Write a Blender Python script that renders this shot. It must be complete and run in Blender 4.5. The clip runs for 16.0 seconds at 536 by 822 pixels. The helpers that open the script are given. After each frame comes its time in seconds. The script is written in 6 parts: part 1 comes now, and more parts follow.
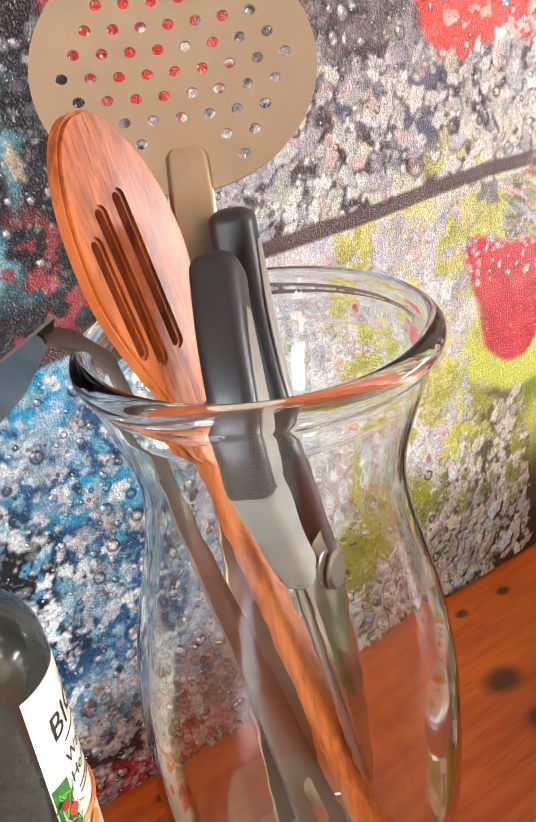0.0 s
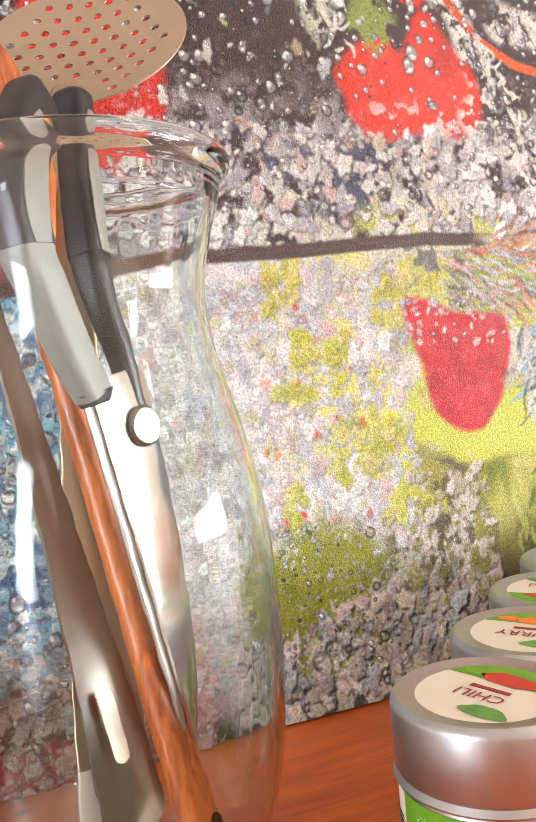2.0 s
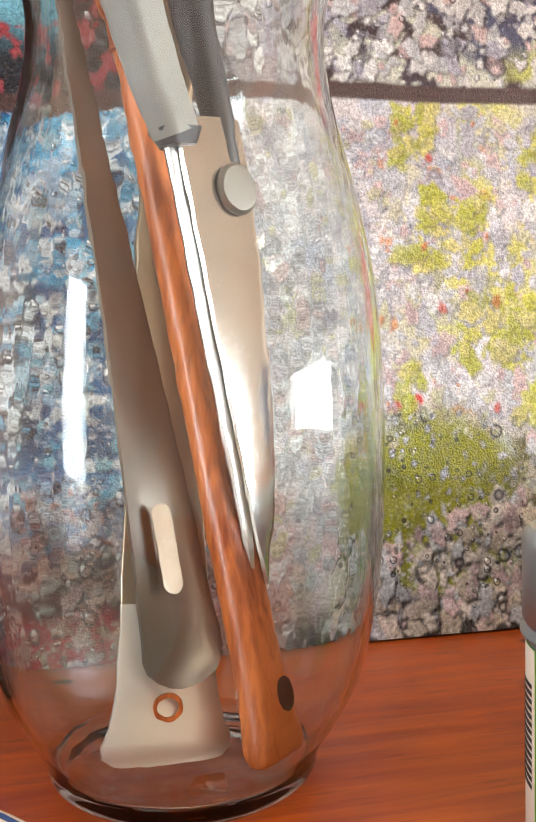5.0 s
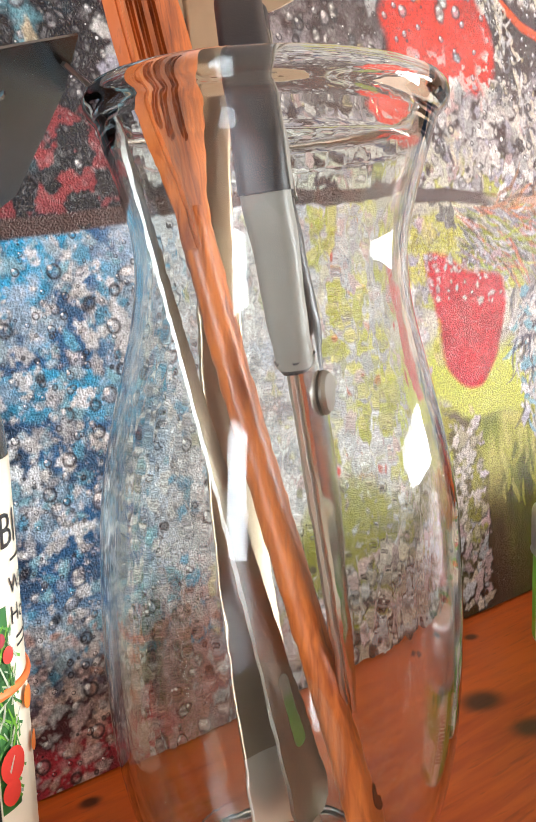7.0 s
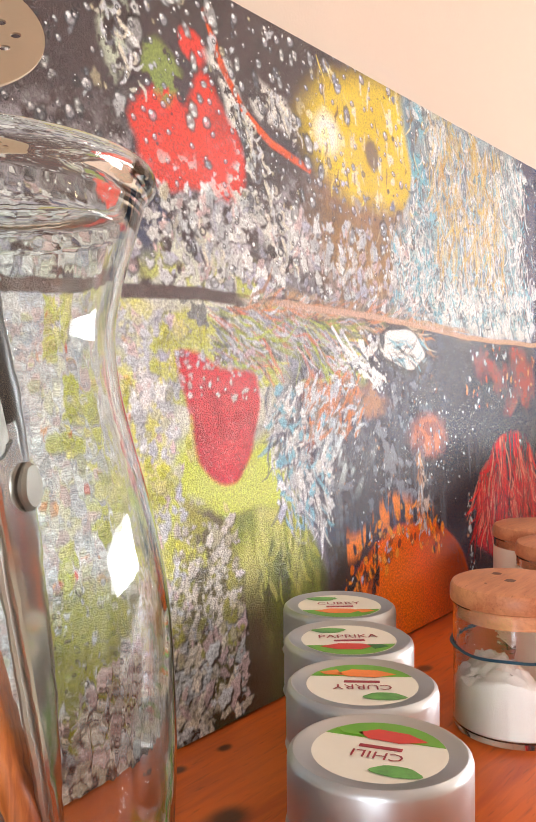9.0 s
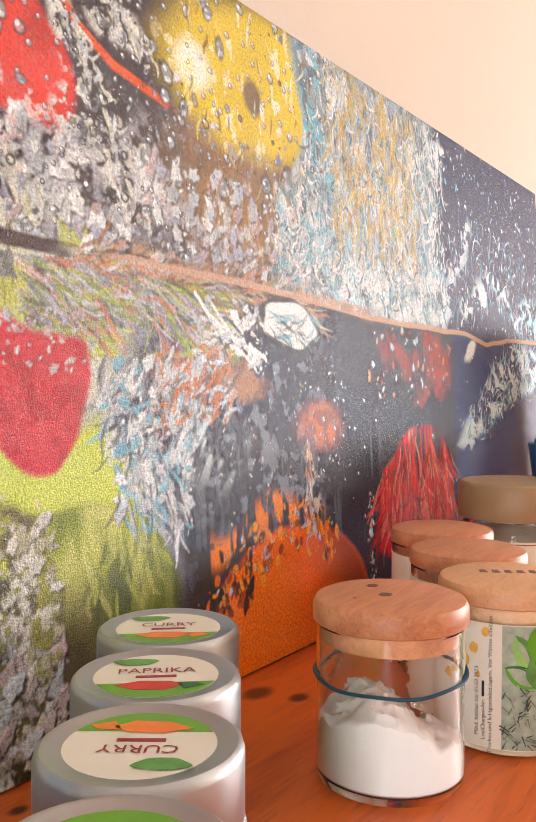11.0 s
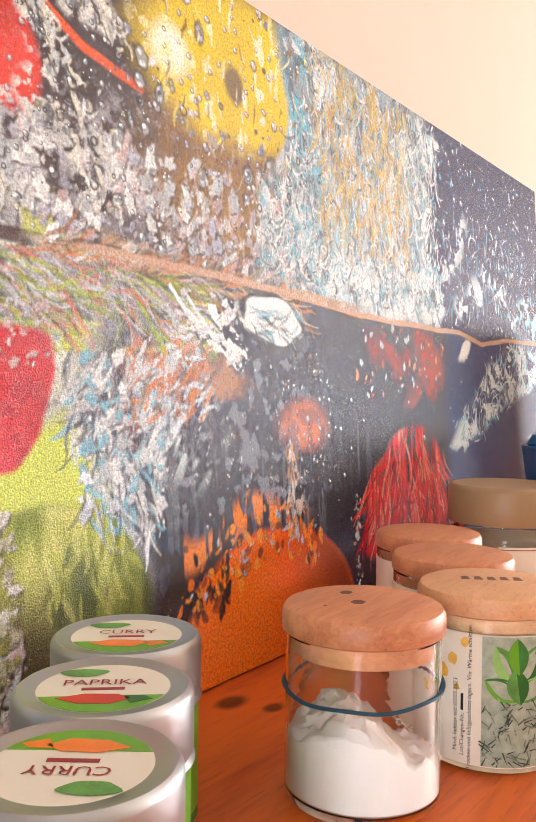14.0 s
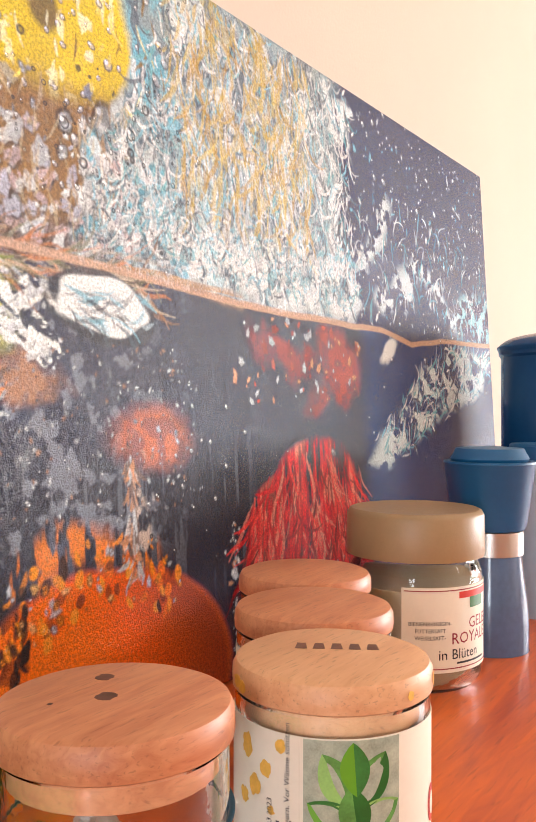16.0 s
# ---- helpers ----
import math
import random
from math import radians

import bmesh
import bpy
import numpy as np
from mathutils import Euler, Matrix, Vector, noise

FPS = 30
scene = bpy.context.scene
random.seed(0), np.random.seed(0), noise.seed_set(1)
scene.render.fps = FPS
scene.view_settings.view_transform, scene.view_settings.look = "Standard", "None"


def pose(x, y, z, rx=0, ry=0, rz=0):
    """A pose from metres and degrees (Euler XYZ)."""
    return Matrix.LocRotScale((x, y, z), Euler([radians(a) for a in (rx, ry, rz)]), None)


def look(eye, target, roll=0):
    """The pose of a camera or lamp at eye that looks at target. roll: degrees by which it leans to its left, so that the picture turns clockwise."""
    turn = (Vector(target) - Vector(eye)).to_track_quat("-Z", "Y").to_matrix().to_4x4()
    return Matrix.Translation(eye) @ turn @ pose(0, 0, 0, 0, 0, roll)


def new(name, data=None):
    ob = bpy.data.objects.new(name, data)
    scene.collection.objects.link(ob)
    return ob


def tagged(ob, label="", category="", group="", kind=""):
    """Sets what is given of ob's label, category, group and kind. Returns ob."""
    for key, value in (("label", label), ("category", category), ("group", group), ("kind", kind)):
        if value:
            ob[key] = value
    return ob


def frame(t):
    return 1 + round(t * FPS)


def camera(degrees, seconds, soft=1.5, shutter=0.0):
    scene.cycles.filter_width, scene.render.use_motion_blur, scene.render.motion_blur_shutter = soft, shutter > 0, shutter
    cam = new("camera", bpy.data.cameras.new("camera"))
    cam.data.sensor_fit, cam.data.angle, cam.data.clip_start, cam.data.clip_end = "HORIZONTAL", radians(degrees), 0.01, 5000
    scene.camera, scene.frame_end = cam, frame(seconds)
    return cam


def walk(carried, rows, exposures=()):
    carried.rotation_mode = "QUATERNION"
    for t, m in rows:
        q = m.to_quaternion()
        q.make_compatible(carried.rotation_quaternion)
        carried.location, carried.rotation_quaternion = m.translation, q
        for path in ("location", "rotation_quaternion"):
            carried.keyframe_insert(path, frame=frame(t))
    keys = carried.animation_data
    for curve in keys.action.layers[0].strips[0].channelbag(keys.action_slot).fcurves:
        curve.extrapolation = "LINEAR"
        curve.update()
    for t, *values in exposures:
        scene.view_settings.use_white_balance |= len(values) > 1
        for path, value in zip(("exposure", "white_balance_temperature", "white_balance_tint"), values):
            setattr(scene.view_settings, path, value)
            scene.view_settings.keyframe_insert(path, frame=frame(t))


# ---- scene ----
cam = camera(36.0, 16.0)
PATH = [
    (0.0, -0.3880, -0.3321, 0.4010, 62.40, 6.24, -34.06),
    (0.5, -0.3900, -0.3358, 0.4233, 57.80, 6.45, -35.64),
    (1.0, -0.3870, -0.3392, 0.4165, 57.78, 5.99, -35.90),
    (1.5, -0.3430, -0.3662, 0.3199, 67.05, 4.46, -30.10),
    (2.0, -0.3180, -0.4430, 0.2104, 87.21, 4.96, -22.64),
    (2.5, -0.3090, -0.4374, 0.1380, 91.32, 0.40, -18.27),
    (3.0, -0.2950, -0.4068, 0.1140, 91.41, -0.92, -15.22),
    (3.5, -0.2920, -0.3961, 0.1084, 91.53, -1.03, -13.65),
    (6.0, -0.3170, -0.3681, 0.1898, 81.88, 3.07, -18.68),
    (6.5, -0.3760, -0.3564, 0.2332, 77.96, 3.89, -24.55),
    (7.0, -0.4440, -0.3444, 0.2335, 81.26, 1.91, -38.36),
    (7.5, -0.4660, -0.3410, 0.2393, 84.06, 0.80, -43.29),
    (8.0, -0.4590, -0.3489, 0.2418, 86.53, 0.78, -46.04),
    (8.5, -0.4430, -0.3560, 0.2402, 88.02, 0.53, -49.74),
    (9.0, -0.4100, -0.3558, 0.2271, 88.13, 0.44, -52.00),
    (9.5, -0.3620, -0.3543, 0.2180, 88.55, 0.49, -53.55),
    (10.0, -0.3200, -0.3457, 0.2125, 88.63, 0.65, -54.66),
    (12.5, -0.2750, -0.3492, 0.2047, 88.38, -0.80, -55.81),
    (13.0, -0.2720, -0.3482, 0.2046, 88.42, -0.78, -55.48),
    (13.5, -0.2720, -0.3502, 0.2038, 88.46, -0.77, -55.21),
    (14.0, -0.2580, -0.3502, 0.2038, 88.62, -0.57, -55.00),
    (14.5, -0.2220, -0.3512, 0.2048, 88.85, -0.46, -54.87),
    (15.0, -0.1760, -0.3512, 0.2038, 89.11, -0.47, -55.00),
    (15.5, -0.1350, -0.3535, 0.1990, 89.41, -0.48, -55.36),
    (16.0, -0.0910, -0.3547, 0.1960, 89.77, -0.09, -55.56),
]
EXPOSURES = [(0.0, 0.05), (2.0, 0.08), (3.5, 0.0), (6.0, -0.08), (8.0, -0.08), (10.0, -0.24), (12.5, -0.16), (14.5, -0.10), (16.0, -0.12)]
walk(cam, [(t, pose(*p)) for t, *p in PATH], EXPOSURES)

# ---------------- light ----------------
world = bpy.data.worlds.new("sky")
scene.world = world
world.use_nodes = True
wn, wl = world.node_tree.nodes, world.node_tree.links
sky = wn.new("ShaderNodeTexSky")
sky.sky_type, sky.sun_disc = "NISHITA", False
sky.sun_elevation, sky.sun_rotation = radians(32), radians(110)
wn["Background"].inputs[1].default_value = 0.12
wl.new(sky.outputs[0], wn["Background"].inputs[0])


def window_light(name, place, target, w, h, watts, colour):
    lamp = bpy.data.lights.new(name, "AREA")
    lamp.shape, lamp.size, lamp.size_y, lamp.energy, lamp.color = "RECTANGLE", w, h, watts, colour
    ob = new(name, lamp)
    ob.matrix_world = look(place, target)
    return ob


window_light("window_light_east", (3.06, -1.8, 0.27), (0.2, -1.8, 0.27), 1.9, 0.50, 154, (0.90, 0.93, 0.95))
window_light("window_light_west", (-2.06, -1.0, 0.35), (0.0, -1.0, 0.35), 0.5, 1.0, 32, (0.86, 0.93, 1.0))
for place in ((0.98, -1.62, 1.14), (1.06, -1.54, 0.94)):
    bulb_light = bpy.data.lights.new("pendant_bulb_light", "POINT")
    bulb_light.energy, bulb_light.color, bulb_light.shadow_soft_size = 4.5, (1.0, 0.78, 0.54), 0.05
    new("pendant_bulb_light", bulb_light).location = place


# ---------------- helpers ----------------
def srgb(r, g, b):
    f = lambda c: (c / 255 / 12.92) if c <= 10 else ((c / 255 + 0.055) / 1.055) ** 2.4
    return (f(r), f(g), f(b), 1.0)


def material(name, colour, rough=0.5, metal=0.0, vary=0.12, scale=40.0, bump=0.0, bump_scale=200.0, spec=0.5, coat=0.0, stretch=(1, 1, 1)):
    """A principled surface with two scales of mottling and a fine relief."""
    m = bpy.data.materials.new(name)
    m.use_nodes = True
    n, l = m.node_tree.nodes, m.node_tree.links
    p = n["Principled BSDF"]
    p.inputs["Roughness"].default_value, p.inputs["Metallic"].default_value = rough, metal
    p.inputs["Specular IOR Level"].default_value, p.inputs["Coat Weight"].default_value = spec, coat
    co, mp = n.new("ShaderNodeTexCoord"), n.new("ShaderNodeMapping")
    mp.inputs["Scale"].default_value = stretch
    l.new(co.outputs["Object"], mp.inputs[0])
    a, b = n.new("ShaderNodeTexNoise"), n.new("ShaderNodeTexNoise")
    a.inputs["Scale"].default_value, b.inputs["Scale"].default_value = scale, scale * 7
    a.inputs["Detail"].default_value, b.inputs["Detail"].default_value = 4, 3
    l.new(mp.outputs[0], a.inputs[0]), l.new(mp.outputs[0], b.inputs[0])
    s = n.new("ShaderNodeMath")
    s.operation = "MULTIPLY_ADD"
    s.inputs[1].default_value = 0.5
    l.new(b.outputs[0], s.inputs[0]), l.new(a.outputs[0], s.inputs[2])
    r = n.new("ShaderNodeMapRange")
    r.inputs[1].default_value, r.inputs[2].default_value = 0.45, 1.05
    r.inputs[3].default_value, r.inputs[4].default_value = 1 - vary, 1 + vary
    l.new(s.outputs[0], r.inputs[0])
    mul = n.new("ShaderNodeVectorMath")
    mul.operation = "SCALE"
    mul.inputs[0].default_value = colour[:3]
    l.new(r.outputs[0], mul.inputs["Scale"])
    l.new(mul.outputs[0], p.inputs["Base Color"])
    rr = n.new("ShaderNodeMapRange")
    rr.inputs[1].default_value, rr.inputs[2].default_value = 0.3, 0.7
    rr.inputs[3].default_value, rr.inputs[4].default_value = max(0.02, rough * 0.92), min(1, rough * 1.08)
    l.new(b.outputs[0], rr.inputs[0]), l.new(rr.outputs[0], p.inputs["Roughness"])
    if bump:
        c, bp = n.new("ShaderNodeTexNoise"), n.new("ShaderNodeBump")
        c.inputs["Scale"].default_value, c.inputs["Detail"].default_value = bump_scale, 4
        l.new(mp.outputs[0], c.inputs[0]), l.new(c.outputs[0], bp.inputs["Height"])
        bp.inputs["Strength"].default_value, bp.inputs["Distance"].default_value = bump, 0.001
        l.new(bp.outputs[0], p.inputs["Normal"])
    return m


def glass(name, tint=(1, 1, 1, 1), rough=0.0, ior=1.46, wave=0.0):
    m = bpy.data.materials.new(name)
    m.use_nodes = True
    n, l = m.node_tree.nodes, m.node_tree.links
    p = n["Principled BSDF"]
    p.inputs["Base Color"].default_value, p.inputs["Roughness"].default_value = tint, rough
    p.inputs["IOR"].default_value, p.inputs["Transmission Weight"].default_value = ior, 1.0
    if wave:
        c, bp = n.new("ShaderNodeTexNoise"), n.new("ShaderNodeBump")
        c.inputs["Scale"].default_value, c.inputs["Detail"].default_value = 34, 0.6
        l.new(c.outputs[0], bp.inputs["Height"])
        bp.inputs["Strength"].default_value, bp.inputs["Distance"].default_value = wave, 0.001
        l.new(bp.outputs[0], p.inputs["Normal"])
    return m


def link(name, bm, mat, parent=None, label="", smooth=True):
    me = bpy.data.meshes.new(name)
    bm.normal_update()
    bm.to_mesh(me)
    bm.free()
    if smooth:
        me.shade_smooth()
        me.set_sharp_from_angle(angle=radians(38))
    me.materials.append(mat)
    ob = new(name, me)
    if parent:
        ob.parent = parent
    return tagged(ob, label)


def part(name, bm, mat, parent, label="", smooth=True):
    return link(name, bm, mat, parent, label, smooth)


def thing(name, place, label, category, group="", turn=0.0, kind=""):
    ob = new(name)
    ob.empty_display_size = 0.01
    ob.matrix_world = pose(*place, 0, 0, turn)
    return tagged(ob, label, category, group, kind)


def lathe(profile, seg=64):
    """Turns a profile of (radius, height) about z; ends at radius 0 are closed to a point."""
    bm = bmesh.new()
    rings = []
    for r, z in profile:
        if r < 1e-6:
            rings.append([bm.verts.new((0, 0, z))])
        else:
            rings.append([bm.verts.new((r * math.cos(2 * math.pi * i / seg), r * math.sin(2 * math.pi * i / seg), z)) for i in range(seg)])
    for a, b in zip(rings, rings[1:]):
        for i in range(seg):
            j = (i + 1) % seg
            q = [a[i % len(a)], a[j % len(a)], b[j % len(b)], b[i % len(b)]]
            q = list(dict.fromkeys(q))
            if len(q) > 2:
                bm.faces.new(q)
    bmesh.ops.recalc_face_normals(bm, faces=bm.faces)
    return bm


def smooth_profile(points, steps=6):
    """A soft curve through the points of a profile."""
    out = []
    n = len(points)
    for i in range(n - 1):
        p0, p1, p2, p3 = points[max(i - 1, 0)], points[i], points[i + 1], points[min(i + 2, n - 1)]
        for k in range(steps):
            t = k / steps
            out.append(tuple(0.5 * (2 * b + (c - a) * t + (2 * a - 5 * b + 4 * c - d) * t * t + (3 * b - a - 3 * c + d) * t ** 3) for a, b, c, d in zip(p0, p1, p2, p3)))
    return out + [tuple(points[-1])]


def box(lo, hi, bevel=0.0, seg=2):
    bm = bmesh.new()
    bmesh.ops.create_cube(bm, size=1)
    lo, hi = Vector(lo), Vector(hi)
    for v in bm.verts:
        v.co = Vector(((v.co[i] + 0.5) * (hi[i] - lo[i]) + lo[i] for i in range(3)))
    if bevel:
        bmesh.ops.bevel(bm, geom=bm.edges[:], offset=bevel, segments=seg, affect="EDGES", profile=0.5)
    return bm


def sweep(path, section, side):
    """A bar along path: section(i, f) gives the outline in (side, across) at each point; side is the direction of its first axis."""
    bm = bmesh.new()
    fixed = None if callable(side) else Vector(side).normalized()
    path = [Vector(p) for p in path]
    rings = []
    for i, p in enumerate(path):
        t = (path[min(i + 1, len(path) - 1)] - path[max(i - 1, 0)]).normalized()
        s = fixed or Vector(side(i / (len(path) - 1))).normalized()
        u = (s - t * s.dot(t)).normalized()
        w = t.cross(u)
        rings.append([bm.verts.new(p + u * a + w * b) for a, b in section(i, i / (len(path) - 1))])
    for a, b in zip(rings, rings[1:]):
        for i in range(len(a)):
            j = (i + 1) % len(a)
            bm.faces.new((a[i], a[j], b[j], b[i]))
    bm.faces.new(list(reversed(rings[0])))
    bm.faces.new(rings[-1])
    bmesh.ops.recalc_face_normals(bm, faces=bm.faces)
    return bm


def rounded(w, h, r, n=4):
    """A rounded rectangle outline of w by h."""
    r = min(r, w / 2 - 1e-5, h / 2 - 1e-5)
    out = []
    for k, (sx, sy) in enumerate(((1, 1), (-1, 1), (-1, -1), (1, -1))):
        for i in range(n + 1):
            a = math.pi / 2 * (k + i / n)
            out.append((sx * (w / 2 - r) + r * math.cos(a), sy * (h / 2 - r) + r * math.sin(a)))
    return out


def holed_plate(outline, holes, thick, bulge=None):
    """A flat sheet in xy with the given outline and holes cut through it, thick in z; bulge(x, y) lifts it."""
    bm = bmesh.new()
    edges = []
    for loop in (outline, *holes):
        vs = [bm.verts.new((x, y, 0)) for x, y in loop]
        edges += [bm.edges.new((vs[i], vs[(i + 1) % len(vs)])) for i in range(len(vs))]
    bmesh.ops.triangle_fill(bm, use_beauty=True, use_dissolve=False, edges=edges)
    top = bm.faces[:]
    ext = bmesh.ops.extrude_face_region(bm, geom=top)
    for v in ext["geom"]:
        if isinstance(v, bmesh.types.BMVert):
            v.co.z += thick
    bmesh.ops.recalc_face_normals(bm, faces=bm.faces)
    if bulge:
        for v in bm.verts:
            v.co.z += bulge(v.co.x, v.co.y)
    return bm


def moved(bm, m):
    bmesh.ops.transform(bm, matrix=m, verts=bm.verts)
    return bm


def band(r, z0, z1, a0, a1, seg=40, thick=0.0002):
    """A thin sheet wrapped round an upright cylinder from angle a0 to a1 (degrees)."""
    bm = bmesh.new()
    cols = []
    for i in range(seg + 1):
        a = radians(a0 + (a1 - a0) * i / seg)
        c, s = math.cos(a), math.sin(a)
        cols.append([bm.verts.new((q * c, q * s, z)) for q, z in ((r, z0), (r + thick, z0), (r + thick, z1), (r, z1))])
    for a, b in zip(cols, cols[1:]):
        for k in range(4):
            bm.faces.new((a[k], b[k], b[(k + 1) % 4], a[(k + 1) % 4]))
    bm.faces.new(cols[0])
    bm.faces.new(list(reversed(cols[-1])))
    bmesh.ops.recalc_face_normals(bm, faces=bm.faces)
    return bm


def letters(text, size, mat, parent, place, wrap=None, turn=0.0, name="lettering"):
    """Flat lettering on a lid (place = x, y, z) or wrapped round a cylinder (wrap = radius, angle; place = height in z)."""
    cu = bpy.data.curves.new(name, "FONT")
    cu.body, cu.size, cu.align_x, cu.align_y, cu.resolution_u = text, size, "CENTER", "CENTER", 2
    tmp = new("writing", cu)
    bpy.context.view_layer.update()
    me = bpy.data.meshes.new_from_object(tmp)
    bpy.data.objects.remove(tmp)
    bm = bmesh.new()
    bm.from_mesh(me)
    bmesh.ops.transform(bm, matrix=Matrix.Rotation(radians(turn), 4, "Z"), verts=bm.verts)
    if wrap:
        bmesh.ops.subdivide_edges(bm, edges=[e for e in bm.edges if e.calc_length() > size * 0.3], cuts=1)
        for v in bm.verts:
            a = radians(wrap[1]) + v.co.x / wrap[0]
            v.co = (wrap[0] * math.cos(a), wrap[0] * math.sin(a), place[2] + v.co.y)
    else:
        bmesh.ops.translate(bm, vec=place, verts=bm.verts)
    return part(name, bm, mat, parent, smooth=False)


def disc_patch(points, z, thick=0.0002):
    bm = bmesh.new()
    f = bm.faces.new([bm.verts.new((x, y, z)) for x, y in points])
    ext = bmesh.ops.extrude_face_region(bm, geom=[f])
    for v in ext["geom"]:
        if isinstance(v, bmesh.types.BMVert):
            v.co.z += thick
    bmesh.ops.recalc_face_normals(bm, faces=bm.faces)
    return bm


# ---------------- materials ----------------
M_WALL = material("cream_wall_paint", srgb(218, 200, 184), 0.85, vary=0.03, scale=3, bump=0.25, bump_scale=350)
M_CEIL = material("white_ceiling_paint", srgb(238, 234, 228), 0.9, vary=0.03, scale=2)
M_FLOOR = material("floor_boards", srgb(150, 112, 80), 0.5, vary=0.2, scale=3, stretch=(1, 8, 1))
M_STEEL = material("brushed_steel", srgb(200, 196, 190), 0.30, 1.0, vary=0.02, scale=30, stretch=(1, 1, 0.15))
M_STEEL_DULL = material("matt_steel", srgb(190, 178, 158), 0.5, 1.0, vary=0.06, scale=50, bump=0.1, bump_scale=500)
# plain steel; the table's warm reflection is put into its colour
M_STEEL_WARM = material("steel_warm_reflection", srgb(176, 160, 138), 0.3, 1.0, vary=0.08, scale=40, stretch=(1, 1, 0.2))
M_STEEL_POLISH = material("polished_steel", srgb(215, 213, 210), 0.12, 1.0, vary=0.05, scale=50)
# steel coloured dark to stand in for the blade's dark reflections
M_STEEL_DARK = material("steel_dark_reflection", srgb(112, 114, 114), 0.24, 1.0, vary=0.1, scale=40)
# steel greyed to carry the hollow turner handle's dark reflection; the bolt shares it
M_STEEL_GREY = material("steel_grey_reflection", srgb(132, 128, 122), 0.34, 1.0, vary=0.03, scale=20)
M_STEEL_PALE = material("pale_matt_steel", srgb(226, 222, 214), 0.48, 1.0, vary=0.04, scale=40)
M_TIN = material("matt_tinplate", srgb(184, 187, 190), 0.38, 1.0, vary=0.02, scale=20, stretch=(1, 1, 0.2))
M_BLACK = material("black_soft_plastic", srgb(34, 36, 42), 0.42, vary=0.15, scale=80, bump=0.08, bump_scale=1500)
M_GREY = material("grey_soft_plastic", srgb(128, 124, 118), 0.5, vary=0.08, scale=80, bump=0.08, bump_scale=1500)
M_GLASS = glass("clear_green_glass", (0.93, 0.982, 0.978, 1), wave=0.05)
M_JAR = glass("clear_jar_glass", (0.98, 0.985, 0.98, 1), wave=0.05)
M_RUBBER = material("blue_rubber", srgb(22, 70, 92), 0.55, vary=0.1, scale=200)
M_RUBBER_ORANGE = material("orange_rubber", srgb(236, 120, 50), 0.5, vary=0.1, scale=200)
M_SALT = material("white_salt", srgb(242, 230, 222), 0.8, vary=0.05, scale=90, bump=0.35, bump_scale=700)
M_PAPER = material("cream_label_paper", srgb(240, 232, 214), 0.55, vary=0.03, scale=60)
M_WHITE = material("white_print", srgb(234, 228, 214), 0.5, vary=0.02, scale=60)
M_GREEN = material("green_print", srgb(104, 168, 40), 0.4, vary=0.08, scale=60)
M_DKGREEN = material("dark_green_print", srgb(42, 108, 44), 0.45, vary=0.25, scale=90)
M_MIDGREEN = material("leaf_green_print", srgb(96, 156, 74), 0.45, vary=0.45, scale=90)
M_LEAFLIGHT = material("light_leaf_print", srgb(150, 200, 110), 0.45, vary=0.2, scale=120)
M_LEAFDEEP = material("deep_leaf_print", srgb(58, 128, 58), 0.45, vary=0.25, scale=120)
M_GREYGREEN = material("grey_green_print", srgb(120, 134, 112), 0.5, vary=0.3, scale=200)
M_PALEGREEN = material("pale_sage_print", srgb(170, 180, 160), 0.5, vary=0.3, scale=200)
M_DKGREY = material("dark_sage_print", srgb(66, 78, 66), 0.5, vary=0.3, scale=200)
M_RED = material("red_print", srgb(206, 52, 40), 0.45, vary=0.12, scale=90)
M_DKRED = material("dark_red_print", srgb(150, 30, 44), 0.45, vary=0.05)
M_ORANGE = material("orange_print", srgb(240, 130, 50), 0.45, vary=0.12, scale=90)
M_SALMON = material("salmon_print", srgb(236, 146, 116), 0.45, vary=0.1, scale=90)
M_LIDINK = material("faded_brown_print", srgb(124, 84, 66), 0.5, vary=0.2, scale=300)
M_KNOT = material("brown_knot", srgb(104, 62, 42), 0.5, vary=0.4, scale=250)
M_INK = material("dark_ink", srgb(40, 38, 40), 0.5, vary=0.02)
M_BLUE = material("dark_blue_plastic", srgb(26, 92, 138), 0.4, vary=0.08, scale=40)
M_NAVY = material("navy_enamel", srgb(22, 74, 118), 0.25, vary=0.08, scale=30)
M_TAN = material("beige_plastic_lid", srgb(160, 130, 94), 0.45, vary=0.06, scale=60, bump=0.1, bump_scale=600)
M_HONEY = material("pale_set_honey", srgb(176, 150, 112), 0.5, vary=0.1, scale=40)
M_STAIN = material("spice_stain", srgb(236, 186, 84), 0.5, vary=0.2, scale=200)
# near-black, for the shade inside the spoon's hanging hole
M_HOLE_SHADE = material("dark_hole_shade", srgb(30, 26, 24), 0.25, vary=0.2, scale=40)
M_BOTTLE = material("dark_bottle_glass", srgb(44, 50, 46), 0.08, vary=0.2, scale=25, spec=0.8)
M_PLATE = material("glazed_stoneware", srgb(232, 222, 206), 0.18, vary=0.04, scale=30, spec=0.6)
M_BLUELINE = material("blue_glaze_line", srgb(48, 84, 140), 0.2, vary=0.1)
M_SPICE = material("dried_herbs", srgb(110, 120, 74), 0.8, vary=0.4, scale=200, bump=0.8, bump_scale=300)


